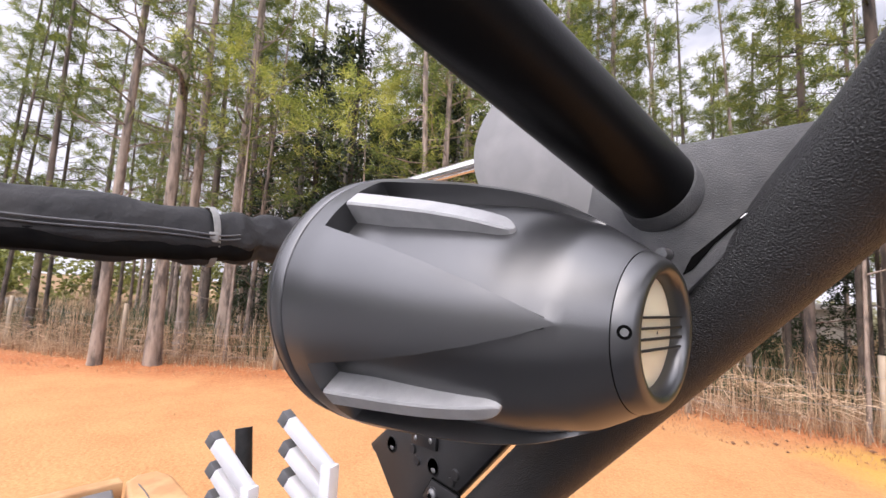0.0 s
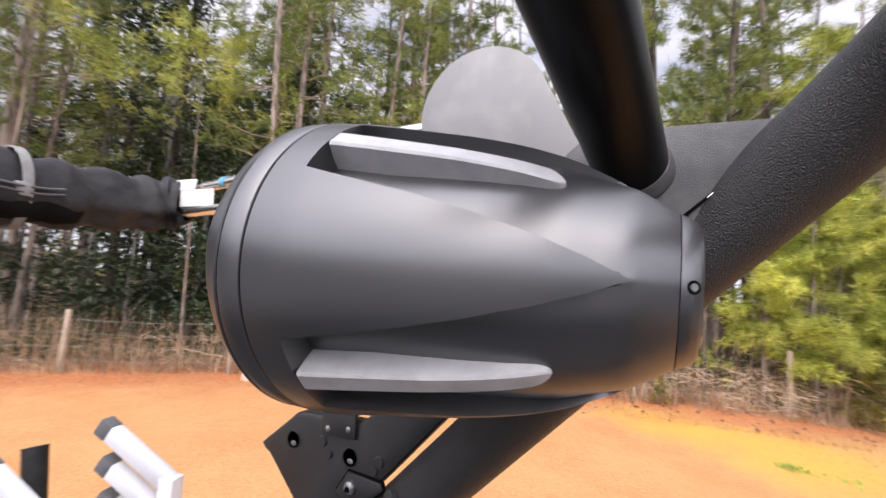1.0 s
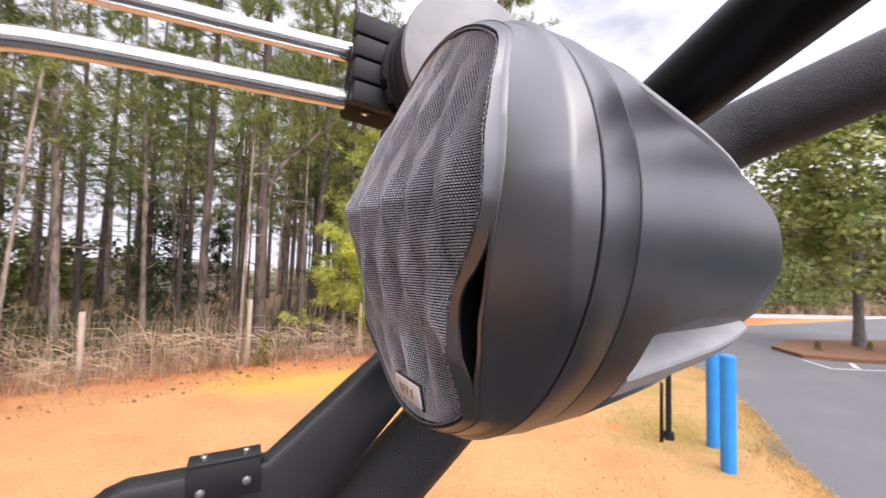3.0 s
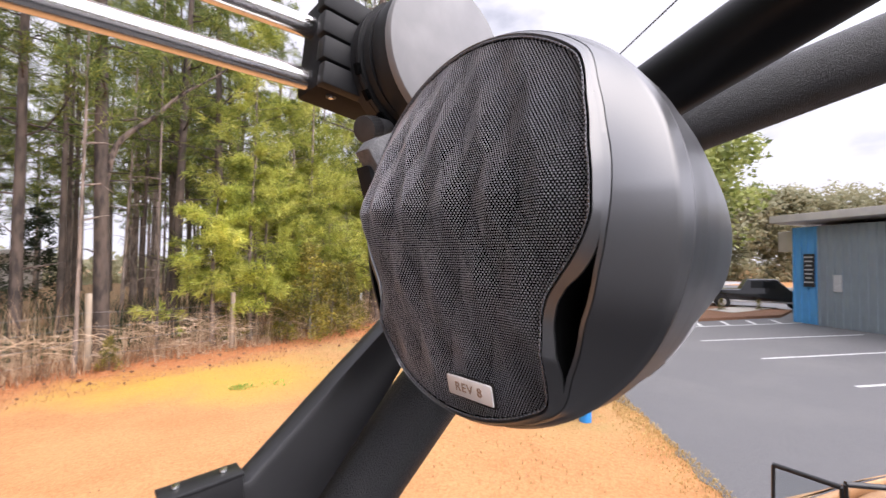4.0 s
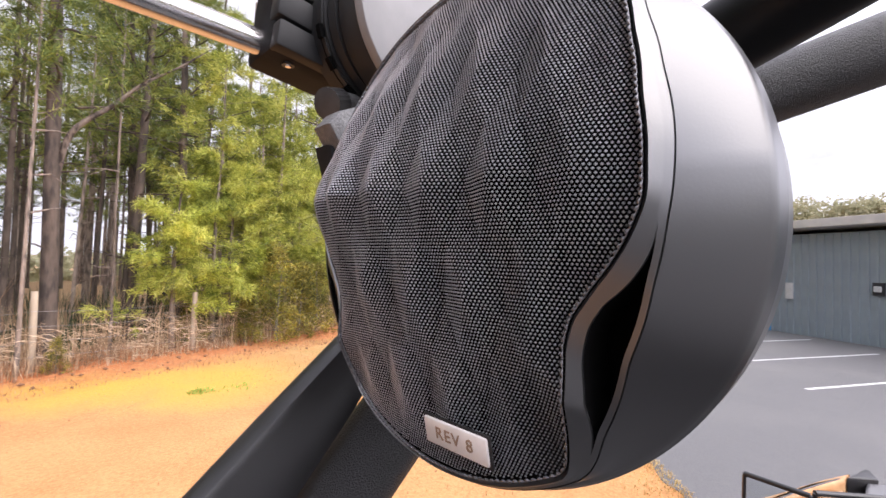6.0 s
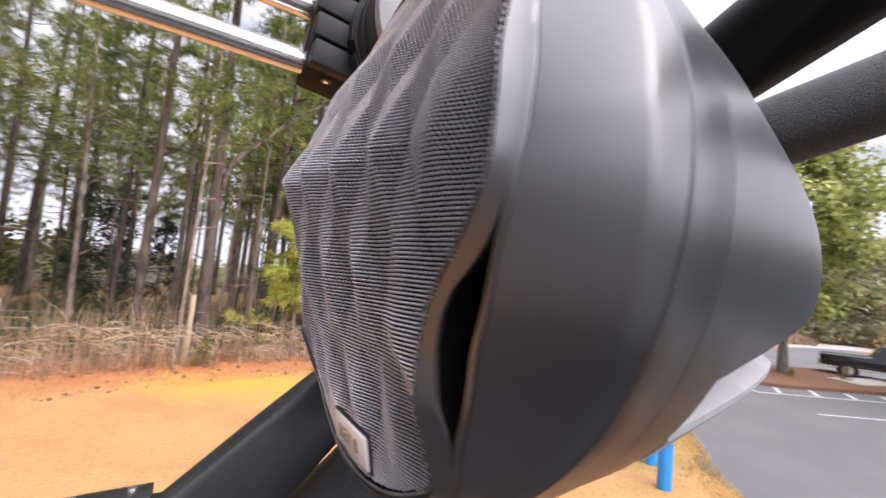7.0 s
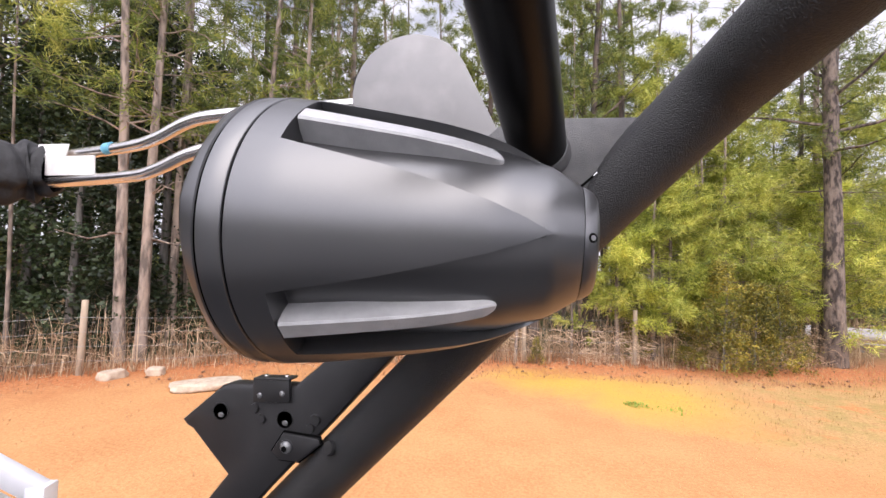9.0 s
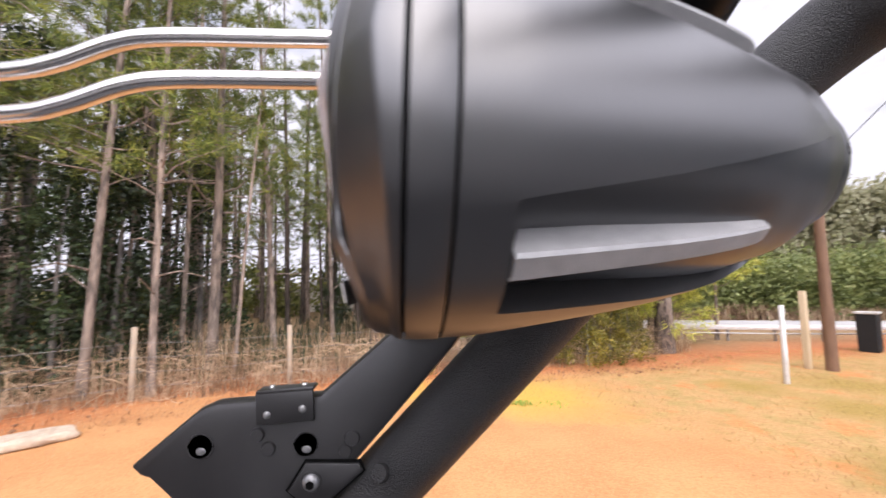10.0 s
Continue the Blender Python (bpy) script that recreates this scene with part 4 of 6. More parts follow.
brush("straw_scatter", 9, 9000, field_spot, 0.005, 0.03, 0.004, M_STRAWB, "thin scatter of pine straw on bare clay", 3.0, "pine straw")


def right_spot(rng):
    while True:
        x, y = rng.uniform(2.5, 18), rng.uniform(2.5, 16)
        if rng.random() < (x - 2.5) / 7.0 and noise.noise((x * 0.6, y * 0.6, 3)) > rng.uniform(-0.7, 0.3) and x - 1.12 * y < 3.9 and y < edge_y(x):
            return x, y


brush("dry_grass", 10, 7000, right_spot, 0.015, 0.05, 0.006, M_GRASS, "thin dry yellow grass beside the lot", 0.9, "grass")


def kerb_spot(rng):
    i = rng.randrange(4, 11)
    (xa, ya), (xb, yb) = LOT_EDGE[i], LOT_EDGE[i + 1]
    u, w = rng.random(), abs(rng.gauss(0, 0.32)) - 0.12
    return xa + (xb - xa) * u - w * 0.7, ya + (yb - ya) * u + w * 0.7


brush("edge_grass", 14, 7000, kerb_spot, 0.02, 0.10, 0.006, M_GRASS, "dry tufts of grass along the edge of the asphalt", 1.2, "grass")


def patch_spot(cx, cy, r):
    def f(rng):
        a, q = rng.uniform(0, 6.283), r * rng.random() ** 0.8
        return cx + q * 1.3 * math.cos(a), cy + q * math.sin(a)
    return f


brush("weeds", 12, 150, patch_spot(2.38, 9.42, 0.22), 0.03, 0.09, 0.009, M_WEED, "small patch of fresh green weeds on the clay", 0.9, "weeds")
brush("weeds", 13, 45, patch_spot(3.05, 9.3, 0.3), 0.02, 0.07, 0.009, M_WEED, "small patch of fresh green weeds on the clay", 0.9, "weeds")


# far woods behind the lot and the trees: a ragged belt of clumps
def far_belt(name, seed, pts, h0, h1, count, leaf, material, label, per=26):
    rng = random.Random(seed)
    cl = []
    for _ in range(count):
        u = rng.random() * (len(pts) - 1)
        i = int(u)
        p = Vector((*pts[i], 0)).lerp(Vector((*pts[i + 1], 0)), u - i)
        top = h0 + (h1 - h0) * (0.5 + 0.5 * noise.noise((p.x * 0.06, p.y * 0.06, seed)))
        cl.append((p + Vector((rng.uniform(-4, 4), rng.uniform(-4, 4), top * rng.random() ** 0.8)), rng.uniform(0.8, 2.2)))
    v, f = leaf_cloud(rng, cl, leaf, per)
    return tagged(raw(name, v, f, material), label, "far trees", kind="stuff")


far_belt("far_woods", 21, [(14, 44), (30, 46), (48, 42), (66, 30), (86, 8), (92, -20), (80, -50)], 9, 17, 4200, 0.55, M_FARWOOD, "belt of distant trees behind the lot, toned pale for haze", 64)
# never in view: added behind the camera to darken what the speaker shell mirrors
far_belt("lot_woods", 25, [(60, -48), (36, -40), (12, -34), (-14, -33), (-38, -30), (-62, -22), (-72, -6)], 4, 8, 1800, 0.8, M_THICKET, "unseen woods added across the lot to darken reflections")
far_belt("far_hedge", 22, [(14, 36), (26, 34), (40, 29), (56, 24)], 3, 6.5, 1500, 0.30, M_HAZE, "green hedge and trees beyond the road", 52)


def bank_spot(rng):
    u, w = rng.random(), rng.gauss(0, 0.7)
    return 14 + 46 * u, 33.4 - 14.0 * u + w


brush("roadside_brush", 15, 9000, bank_spot, 0.5, 1.5, 0.035, M_BRUSH, "brown dry brush on the bank beyond the road", 0.7)
far_belt("woods_thicket", 24, [(-62, -6), (-48, 14), (-36, 26), (-22, 38), (-10, 44)], 2.5, 6.0, 620, 0.5, M_THICKET, "yellow-green thicket at the back of the pine woods")
far_belt("woods_backing", 23, [(-70, 20), (-50, 40), (-20, 56), (6, 58), (22, 52)], 0.8, 3.2, 420, 0.7, M_FARWOOD, "distant growth behind the pine woods, toned pale for haze")


# ---- fence, posts, poles ----
def round_post(name, x, y, h, r, material, label, category="post", group="", lean=(0, 0)):
    bm = bmesh.new()
    cyl(bm, r * 1.05, r * 0.92, (0, 0, -0.15), (lean[0], lean[1], h), 12)
    bmesh.ops.bevel(bm, geom=[e for e in bm.edges if e.calc_length() < r], offset=r * 0.12, segments=1, affect="EDGES")
    ob = part(name, bm, material, smooth=50)
    ob.matrix_world = pose(x, y, 0)
    return tagged(ob, label, category, group)


FENCE = [(-24.0, -1.6), (-17.6, 1.5), (-13.6, 5.2), (-10.6, 7.9), (-7.0, 10.8), (-3.6, 12.2), (-0.05, 13.5), (3.4, 14.0), (6.5, 14.7)]
for i, (x, y) in enumerate(FENCE):
    round_post("fence_post", x, y, 1.75 + 0.12 * math.sin(i * 2.3), 0.075, M_POST, "weathered grey-tan wooden fence post in brush", "fence post", "fence posts along the woods", (0.03 * math.sin(i), 0.02))
fence_wire = thing("wire_fence", pose(0, 0, 0), "thin rusty wire strands strung between wooden posts", "fence")
for hgt in (0.35, 0.7, 1.05, 1.4):
    pts = []
    for (x0, y0), (x1, y1) in zip(FENCE, FENCE[1:]):
        for k in range(6):
            u = k / 6
            pts.append((x0 + (x1 - x0) * u, y0 + (y1 - y0) * u - 0.09, hgt - 0.06 * math.sin(math.pi * u)))
    part("wire", sweep(pts, [0.004] * len(pts), 4), M_WIRE, fence_wire)

for x, y, h in ((6.39, 3.66, 1.7), (7.16, 4.36, 1.66)):
    bm = bmesh.new()
    cyl(bm, 0.105, 0.105, (0, 0, -0.1), (0, 0, h), 28)
    bmesh.ops.bevel(bm, geom=[e for e in bm.edges if e.calc_length() < 0.05 and e.verts[0].co.z > 1], offset=0.02, segments=3, affect="EDGES")
    b = part("bollard", bm, M_BLUE, smooth=40)
    b.matrix_world = pose(x, y, 0)
    tagged(b, "bright blue round steel bollard in dry grass", "bollard", "blue bollards")
round_post("sign_stub", 6.5, 4.85, 1.0, 0.03, M_DARK, "thin dark metal stub post in dry grass")


def lamp_post(x, y):
    e = thing("lamp_post", pose(x, y, 0), "slim black lamp post with a tilted flat head", "lamp post")
    part("pole", bm_cyl(0.05, 0.04, (0, 0, -0.1), (0.0, 0.0, 3.35), 14), M_DARK, e, smooth=40)
    part("base", bm_cyl(0.10, 0.09, (0, 0, -0.05), (0, 0, 0.10), 14), M_DARK, e, smooth=40)
    part("arm", bm_cyl(0.035, 0.035, (0, 0, 3.3), (0.10, -0.06, 3.5), 10), M_DARK, e, smooth=40)
    part("head", bm_box((0.12, 0.16, 0.42), pose(0.20, -0.13, 3.66, 0, 28, -30), 0.02), M_DARK, e, smooth=40)


lamp_post(6.75, 4.9)
round_post("marker_post", 10.0, 10.55, 2.1, 0.07, M_WHITE, "white painted timber marker post", "post", "marker posts")


def square_post(name, x, y, h, w, material, label):
    ob = part(name, bm_box((w, w, h + 0.1), pose(0, 0, h / 2 - 0.05), 0.008), material, smooth=40)
    ob.matrix_world = pose(x, y, 0, 0, 0, 20)
    return tagged(ob, label, "post", "marker posts")


square_post("marker_post", 12.5, 12.4, 2.45, 0.17, M_PALE, "pale new square timber post")


def utility_pole(x, y, h, label):
    e = thing("utility_pole", pose(x, y, 0), label, "utility pole", "utility poles")
    part("pole", bm_cyl(0.17, 0.11, (0, 0, -0.2), (0, 0, h), 14), M_CREOSOTE, e, smooth=40)
    part("crossarm", bm_box((1.5, 0.09, 0.11), pose(0, -0.14, h - 0.7, 0, 0, -35), 0.01), M_CREOSOTE, e)
    for k in (-0.6, 0.0, 0.6):
        q = Matrix.Rotation(radians(-35), 4, "Z") @ Vector((k, -0.02, 0))
        part("insulator", bm_cyl(0.05, 0.03, (q.x, q.y - 0.14, h - 0.66), (q.x, q.y - 0.14, h - 0.48), 8), M_STEEL, e)
    return e


utility_pole(12.95, 12.05, 11.3, "brown wooden utility pole with a crossarm on dry grass")
cable_run = [Vector((12.95, 12.05, 6.27)).lerp(Vector((-21.0, -33.5, 5.5)), k / 24) for k in range(25)]
cable = part("overhead_cable", sweep(cable_run, [0.010] * 25, 6), M_DARK, None, smooth=60)
tagged(cable, "thin black overhead cable from the utility pole", "cable")

util = thing("utility_cabinet", pose(18.0, 15.2, 0, 0, 0, 30), "grey metal utility cabinet beside the road", "cabinet")
part("body", bm_box((0.75, 0.6, 1.5), pose(0, 0, 0.72), 0.02), M_DARK, util)
part("lid", bm_box((0.85, 0.7, 0.08), pose(0, 0, 1.5), 0.02), M_ROOF, util)

rail = thing("guard_rail", pose(0, 0, 0), "pale low metal guard rail along the road", "guard rail")
RAIL = [(13.2, 19.6), (17.0, 18.4), (21.0, 17.6), (26.0, 17.2), (33.0, 17.6)]
part("beam", sweep([(x, y, 0.62) for x, y in RAIL], [0.05] * 5, 8, squash=[(0.5, 2.2)] * 5), M_WHITE, rail, smooth=40)
part("lower_beam", sweep([(x, y, 0.34) for x, y in RAIL], [0.035] * 5, 8), M_WIRE, rail, smooth=40)
for (x0, y0), (x1, y1) in zip(RAIL, RAIL[1:]):
    for u in (0.0, 0.5):
        part("post", bm_box((0.09, 0.09, 0.75), pose(x0 + (x1 - x0) * u, y0 + (y1 - y0) * u + 0.08, 0.3), 0.01), M_WIRE, rail)


def stone(x, y, sx, sy, sz, seed, label="pale flat stone slab lying on the clay"):
    bm = bmesh.new()
    bmesh.ops.create_icosphere(bm, subdivisions=3, radius=1)
    for v in bm.verts:
        q = 1 + 0.22 * noise.noise(v.co * 1.7 + Vector((seed, 0, 0)))
        v.co = Vector((math.copysign(abs(v.co.x) ** 0.6, v.co.x) * sx * q, math.copysign(abs(v.co.y) ** 0.6, v.co.y) * sy * q, math.copysign(abs(v.co.z) ** 0.5, v.co.z) * sz * q))
    ob = part("stone", bm, M_STONE, smooth=50)
    ob.matrix_world = pose(x, y, sz * 0.45, 0, 0, seed * 40)
    return tagged(ob, label, "stone", "stones at the woods' edge")


stone(-7.05, 7.95, 0.75, 0.35, 0.10, 1)
stone(-9.6, 7.9, 0.28, 0.2, 0.14, 2, "pale rounded stone on the clay")
stone(-9.0, 8.5, 0.22, 0.2, 0.12, 3, "pale rounded stone on the clay")


far_house = thing("far_building", pose(-8.2, 52, 0, 0, 0, 8), "low pale far building seen through the pine trunks", "building")
part("wall", bm_box((11, 6, 2.9), pose(0, 0, 1.45)), M_CONC, far_house)
part("roof", bm_box((12, 7, 0.5), pose(0, 0, 3.1), 0.05), M_ROOF, far_house)


# ---- building ----
def make_building():
    """A long steel-clad hall; its local x runs along the front, y into the building."""
    c, hgt, ln, dep = Vector((25.2, 3.69, 0)), 4.45, 26.0, 12.0
    ang = math.degrees(math.atan2(ACROSS.y, ACROSS.x))
    e = thing("steel_building", pose(c.x, c.y, 0, 0, 0, ang), "slate blue-grey corrugated steel building with a bright blue end bay", "building")
    part("wall", bm_box((ln, dep, hgt + 0.1), pose(ln / 2, dep / 2 + 0.03, hgt / 2 - 0.05), 0.0), M_SIDING, e)

    def ribs(name, x0, x1, material):
        sheet = part(name, bm_box((x1 - x0, 0.012, hgt - 0.02), pose((x0 + x1) / 2, 0.026, hgt / 2)), material, e)
        rib = part("rib", bm_box((0.07, 0.075, hgt - 0.05)), material, sheet)
        rib.location = (x0 + 0.04, 0.0, hgt / 2)
        x = x0 + 0.34
        while x < x1:
            more = new("rib", rib.data)
            more.parent = sheet
            more.location = (x, 0.0, hgt / 2)
            x += 0.3
        return sheet

    ribs("blue_bay", 0.02, 1.05, M_BLUESID)
    ribs("siding", 1.10, ln, M_SIDING)
    part("corner_trim", bm_box((0.06, 0.06, hgt), pose(1.075, 0.0, hgt / 2), 0.005), M_BLUESID, e)
    part("roof", bm_box((ln + 1.2, dep + 1.2, 0.34), pose(ln / 2, dep / 2 - 0.05, hgt + 0.17, -2, 0, 0), 0.02), M_ROOF, e)
    part("porch_fascia", bm_box((1.1, 2.6, 1.0), pose(-0.62, 1.9, hgt - 0.62), 0.02), M_ROOF, e)
    part("porch_post", bm_box((0.14, 0.14, hgt - 1.0), pose(-1.0, 3.0, (hgt - 1.0) / 2), 0.01), M_ROOF, e)
    board = part("sign_board", bm_box((0.46, 0.05, 1.5), pose(0.78, -0.07, 2.45), 0.01), M_SIGN, e, "dark sign board with pale unreadable lines")
    for k in range(7):
        part("sign_bar", bm_box((0.38 - 0.06 * (k % 3), 0.012, 0.06), pose(0.78, -0.103, 3.05 - 0.19 * k)), M_SIGNBAR, board)
    part("notice", bm_box((0.32, 0.04, 0.72), pose(1.92, -0.065, 1.92), 0.01), M_SIGNBAR, e, "pale grey wall panel")
    vent = part("wall_vent", bm_box((0.36, 0.10, 0.5), pose(5.1, -0.07, 2.2), 0.02), M_SIGN, e, "small dark wall fixture")
    part("vent_cowl", bm_box((0.22, 0.10, 0.22), pose(5.1, -0.14, 2.2), 0.02), M_SIGNBAR, vent)
    return e


make_building()


def make_truck():
    e = thing("pickup_truck", pose(30.4, 6.1, 0.02, 0, 0, -72), "black pickup truck parked beyond the mulch island", "vehicle")
    side = [(-2.9, 0.55), (-2.9, 1.12), (-1.1, 1.16), (-0.95, 1.18), (-0.62, 1.78), (0.75, 1.80), (1.35, 1.2), (2.6, 1.08), (2.85, 0.9), (2.9, 0.5)]
    bm = prism(side, -0.95, 0.95, 0.05)
    part("body", bm, M_TRUCK, e, smooth=35)
    part("side_window", bm_box((1.15, 0.02, 0.42), pose(0.12, -0.952, 1.50), 0.01), M_GLASSD, e)
    part("windshield", bm_box((0.75, 1.5, 0.02), pose(1.08, 0, 1.49, 0, 45, 0), 0.005), M_GLASSD, e)
    part("bumper", bm_box((0.14, 1.8, 0.22), pose(-2.93, 0, 0.62), 0.03), M_STEEL, e)
    part("tail_lamp", bm_box((0.05, 0.2, 0.4), pose(-2.9, -0.82, 0.95), 0.01), M_MULCH, e)
    part("sill", bm_box((5.2, 0.06, 0.10), pose(0, -0.95, 0.5), 0.02), M_STEEL, e)
    for x in (-1.85, 1.85):
        for y in (-0.9, 0.9):
            w = part("wheel", bm_cyl(0.40, 0.40, (x, y - 0.13, 0.40), (x, y + 0.13, 0.40), 24), M_TYRE, e, smooth=40)
            part("rim", bm_cyl(0.22, 0.22, (x, y - 0.14, 0.40), (x, y + 0.14, 0.40), 16), M_STEEL, w, smooth=40)


make_truck()
oak = make_leafy("shade_tree", 501, 13.0, 3.9, M_OAK, "broad round green shade tree in the mulch island", 0.2, 0.32, 220, 60, "round", group="lot trees", r0=0.22)
oak.matrix_basis = pose(25.0, 8.9, 0.1)
for i, (x, y, s) in enumerate(((21.4, 8.9, 0.5), (26.6, 7.0, 0.55), (24.0, 8.2, 0.5), (28.6, 5.7, 0.5))):
    plant("cedar", cedars, x, y, i % 2, s * 0.42)


# ---- the boat's tower ----
Q0, Q1, Q2 = Vector((0.068, 0.203, 2.698)), Vector((0.310, 0.163, 2.952)), Vector((0.345, 0.065, 2.985))
LOW = (Q1 - Q0).normalized()
HIGH = (Q2 - Q1).normalized()
TUBE_R = 0.0440


def make_tower():
    e = thing("boat_tower", pose(0, 0, 0), "black powder-coated boat tower with rough bent main tube", "boat tower")
    foot = Q0 - LOW * ((Q0.z - 1.56) / LOW.z)
    pts = [foot.lerp(Q0, k / 24) for k in range(24)]
    for k in range(25):
        u = k / 24
        pts.append(Q0 * (1 - u) ** 2 + Q1 * 2 * u * (1 - u) + Q2 * u * u)
    pts += [Q2 + HIGH * (0.04 * k) for k in range(1, 26)]
    # over the cockpit the tube levels out and runs down to the far side
    end = pts[-1]
    d = HIGH.copy()
    for k in range(30):
        d = (d + Vector((-0.012, -0.004, -0.035))).normalized()
        end = end + d * 0.06
        pts.append(end)
    part("main_tube", sweep(pts, [TUBE_R] * len(pts), 40), M_TUBE, e, "rough wrinkle-coated black tube", smooth=60)
    b0, bd = Vector((0.1418, 0.135, 2.9260)), Vector((-0.125, -0.946, 0.300)).normalized()
    bp = [b0 + bd * (0.04 * k) for k in range(40)]
    part("cross_tube", sweep(bp, [0.0362] * len(bp), 36), M_TUBEB, e, "smooth black tube", smooth=60)
    part("weld_collar", sweep([b0 - bd * 0.004 + bd * (0.003 * k) for k in range(6)], [0.043, 0.0425, 0.041, 0.0395, 0.038, 0.0362], 36), M_GUSSET, e, smooth=60)
    # gusset plate behind the joint
    poly = [(0.075, 2.945), (0.10, 2.968), (0.19, 2.9655), (0.268, 2.963), (0.262, 2.935), (0.205, 2.868), (0.15, 2.808), (0.10, 2.80), (0.06, 2.86)]
    part("gusset_plate", prism(poly, 0.128, 0.15, 0.002), M_GUSSET, e, "grey rough-coated plate", smooth=40)
    part("weld_gap", prism([(0.164, 2.842), (0.1715, 2.8585), (0.1885, 2.8735), (0.2265, 2.9075), (0.224, 2.902), (0.190, 2.870), (0.1725, 2.8475)], 0.1262, 0.1279), M_BLACK, e)
    # a highlight in the gap, added as a thin bright steel sliver
    part("gap_glint", prism([(0.209, 2.8905), (0.214, 2.895), (0.2143, 2.8943), (0.2095, 2.890)], 0.1255, 0.1261), M_STEEL, e)
    part("bolt", bm_cyl(0.0065, 0.0055, (0.150, 0.127, 2.861), (0.150, 0.114, 2.861), 18), M_KNOB, e, smooth=40)
    # rounded pale pivot plate
    cx, cz, r = -0.04, 3.02, 0.088
    out = [(cx + r * math.cos(a), cz + r * math.sin(a)) for a in np.linspace(radians(28), radians(258), 52)]
    out += [(0.0, 2.922), (0.06, 2.87), (0.105, 2.925)]
    part("pivot_plate", prism(out, 0.148, 0.160, 0.002), M_GREYPAINT, e, "pale grey rounded plate", smooth=30)
    part("plate_rim", prism([(cx + (x - cx) * 0.985, cz + (z - cz) * 0.985) for x, z in out], 0.1605, 0.188, 0.003), M_DARK, e, smooth=30)
    for y0, y1, rr in ((0.189, 0.204, 0.078), (0.2045, 0.214, 0.083), (0.2145, 0.236, 0.081)):
        bm = bm_cyl(rr, rr, (cx - 0.01, y0, cz), (cx - 0.01, y1, cz), 56)
        bmesh.ops.bevel(bm, geom=[q for q in bm.edges if abs(q.verts[0].co.y - q.verts[1].co.y) < 1e-6], offset=0.002, segments=2, affect="EDGES")
        part("pivot_ring", bm, M_DARK, e, smooth=40)
    for a in (195, 215, 235, 255):
        x, z = cx - 0.01 + 0.0832 * math.cos(radians(a)), cz + 0.0832 * math.sin(radians(a))
        part("notch", bm_box((0.006, 0.006, 0.012), pose(x, 0.2095, z, 0, -a, 0)), M_BLACK, e)
    # knurled locking knob
    k0, k1 = Vector((-0.117, 0.206, 2.932)), Vector((-0.075, 0.222, 2.948))
    kd = (k1 - k0).normalized()
    part("knob", sweep([k0 - kd * 0.010, k0 - kd * 0.0095, k0 + kd * 0.009, k0 + kd * 0.010], [0.0120, 0.0145, 0.0145, 0.0125], 48, wob=lambda i, k: 0.0005 * (k % 2)), M_KNURL, e, "knurled dark metal knob", smooth=30)
    part("knob_stem", bm_cyl(0.0115, 0.0115, k0, k1 + kd * 0.02, 24), M_CLAMP, e, "grey cast stem", smooth=40)
    return e


make_tower()


def make_speaker_mount():
    e = thing("speaker_clamp", pose(0, 0, 0), "grey rough-coated swivel clamp behind the tower speaker", "clamp")
    poly = [(-0.153, 2.892), (-0.143, 2.905), (-0.118, 2.917), (-0.05, 2.925), (0.05, 2.90), (0.12, 2.87), (0.12, 2.78), (0.02, 2.74), (-0.08, 2.80), (-0.112, 2.838), (-0.135, 2.866)]
    part("block", prism(poly, 0.148, 0.176, 0.004), M_CLAMP, e, smooth=40)
    part("lower_jaw", prism([(-0.147, 2.878), (-0.135, 2.880), (-0.10, 2.85), (-0.07, 2.80), (-0.02, 2.76), (-0.06, 2.75), (-0.112, 2.80), (-0.138, 2.848)], 0.158, 0.184, 0.004), M_MATTE, e, smooth=40)
    part("neck", bm_cyl(0.035, 0.045, (0.03, 0.12, 2.80), (0.03, 0.155, 2.80), 28), M_DARK, e, smooth=40)
    return e


make_speaker_mount()


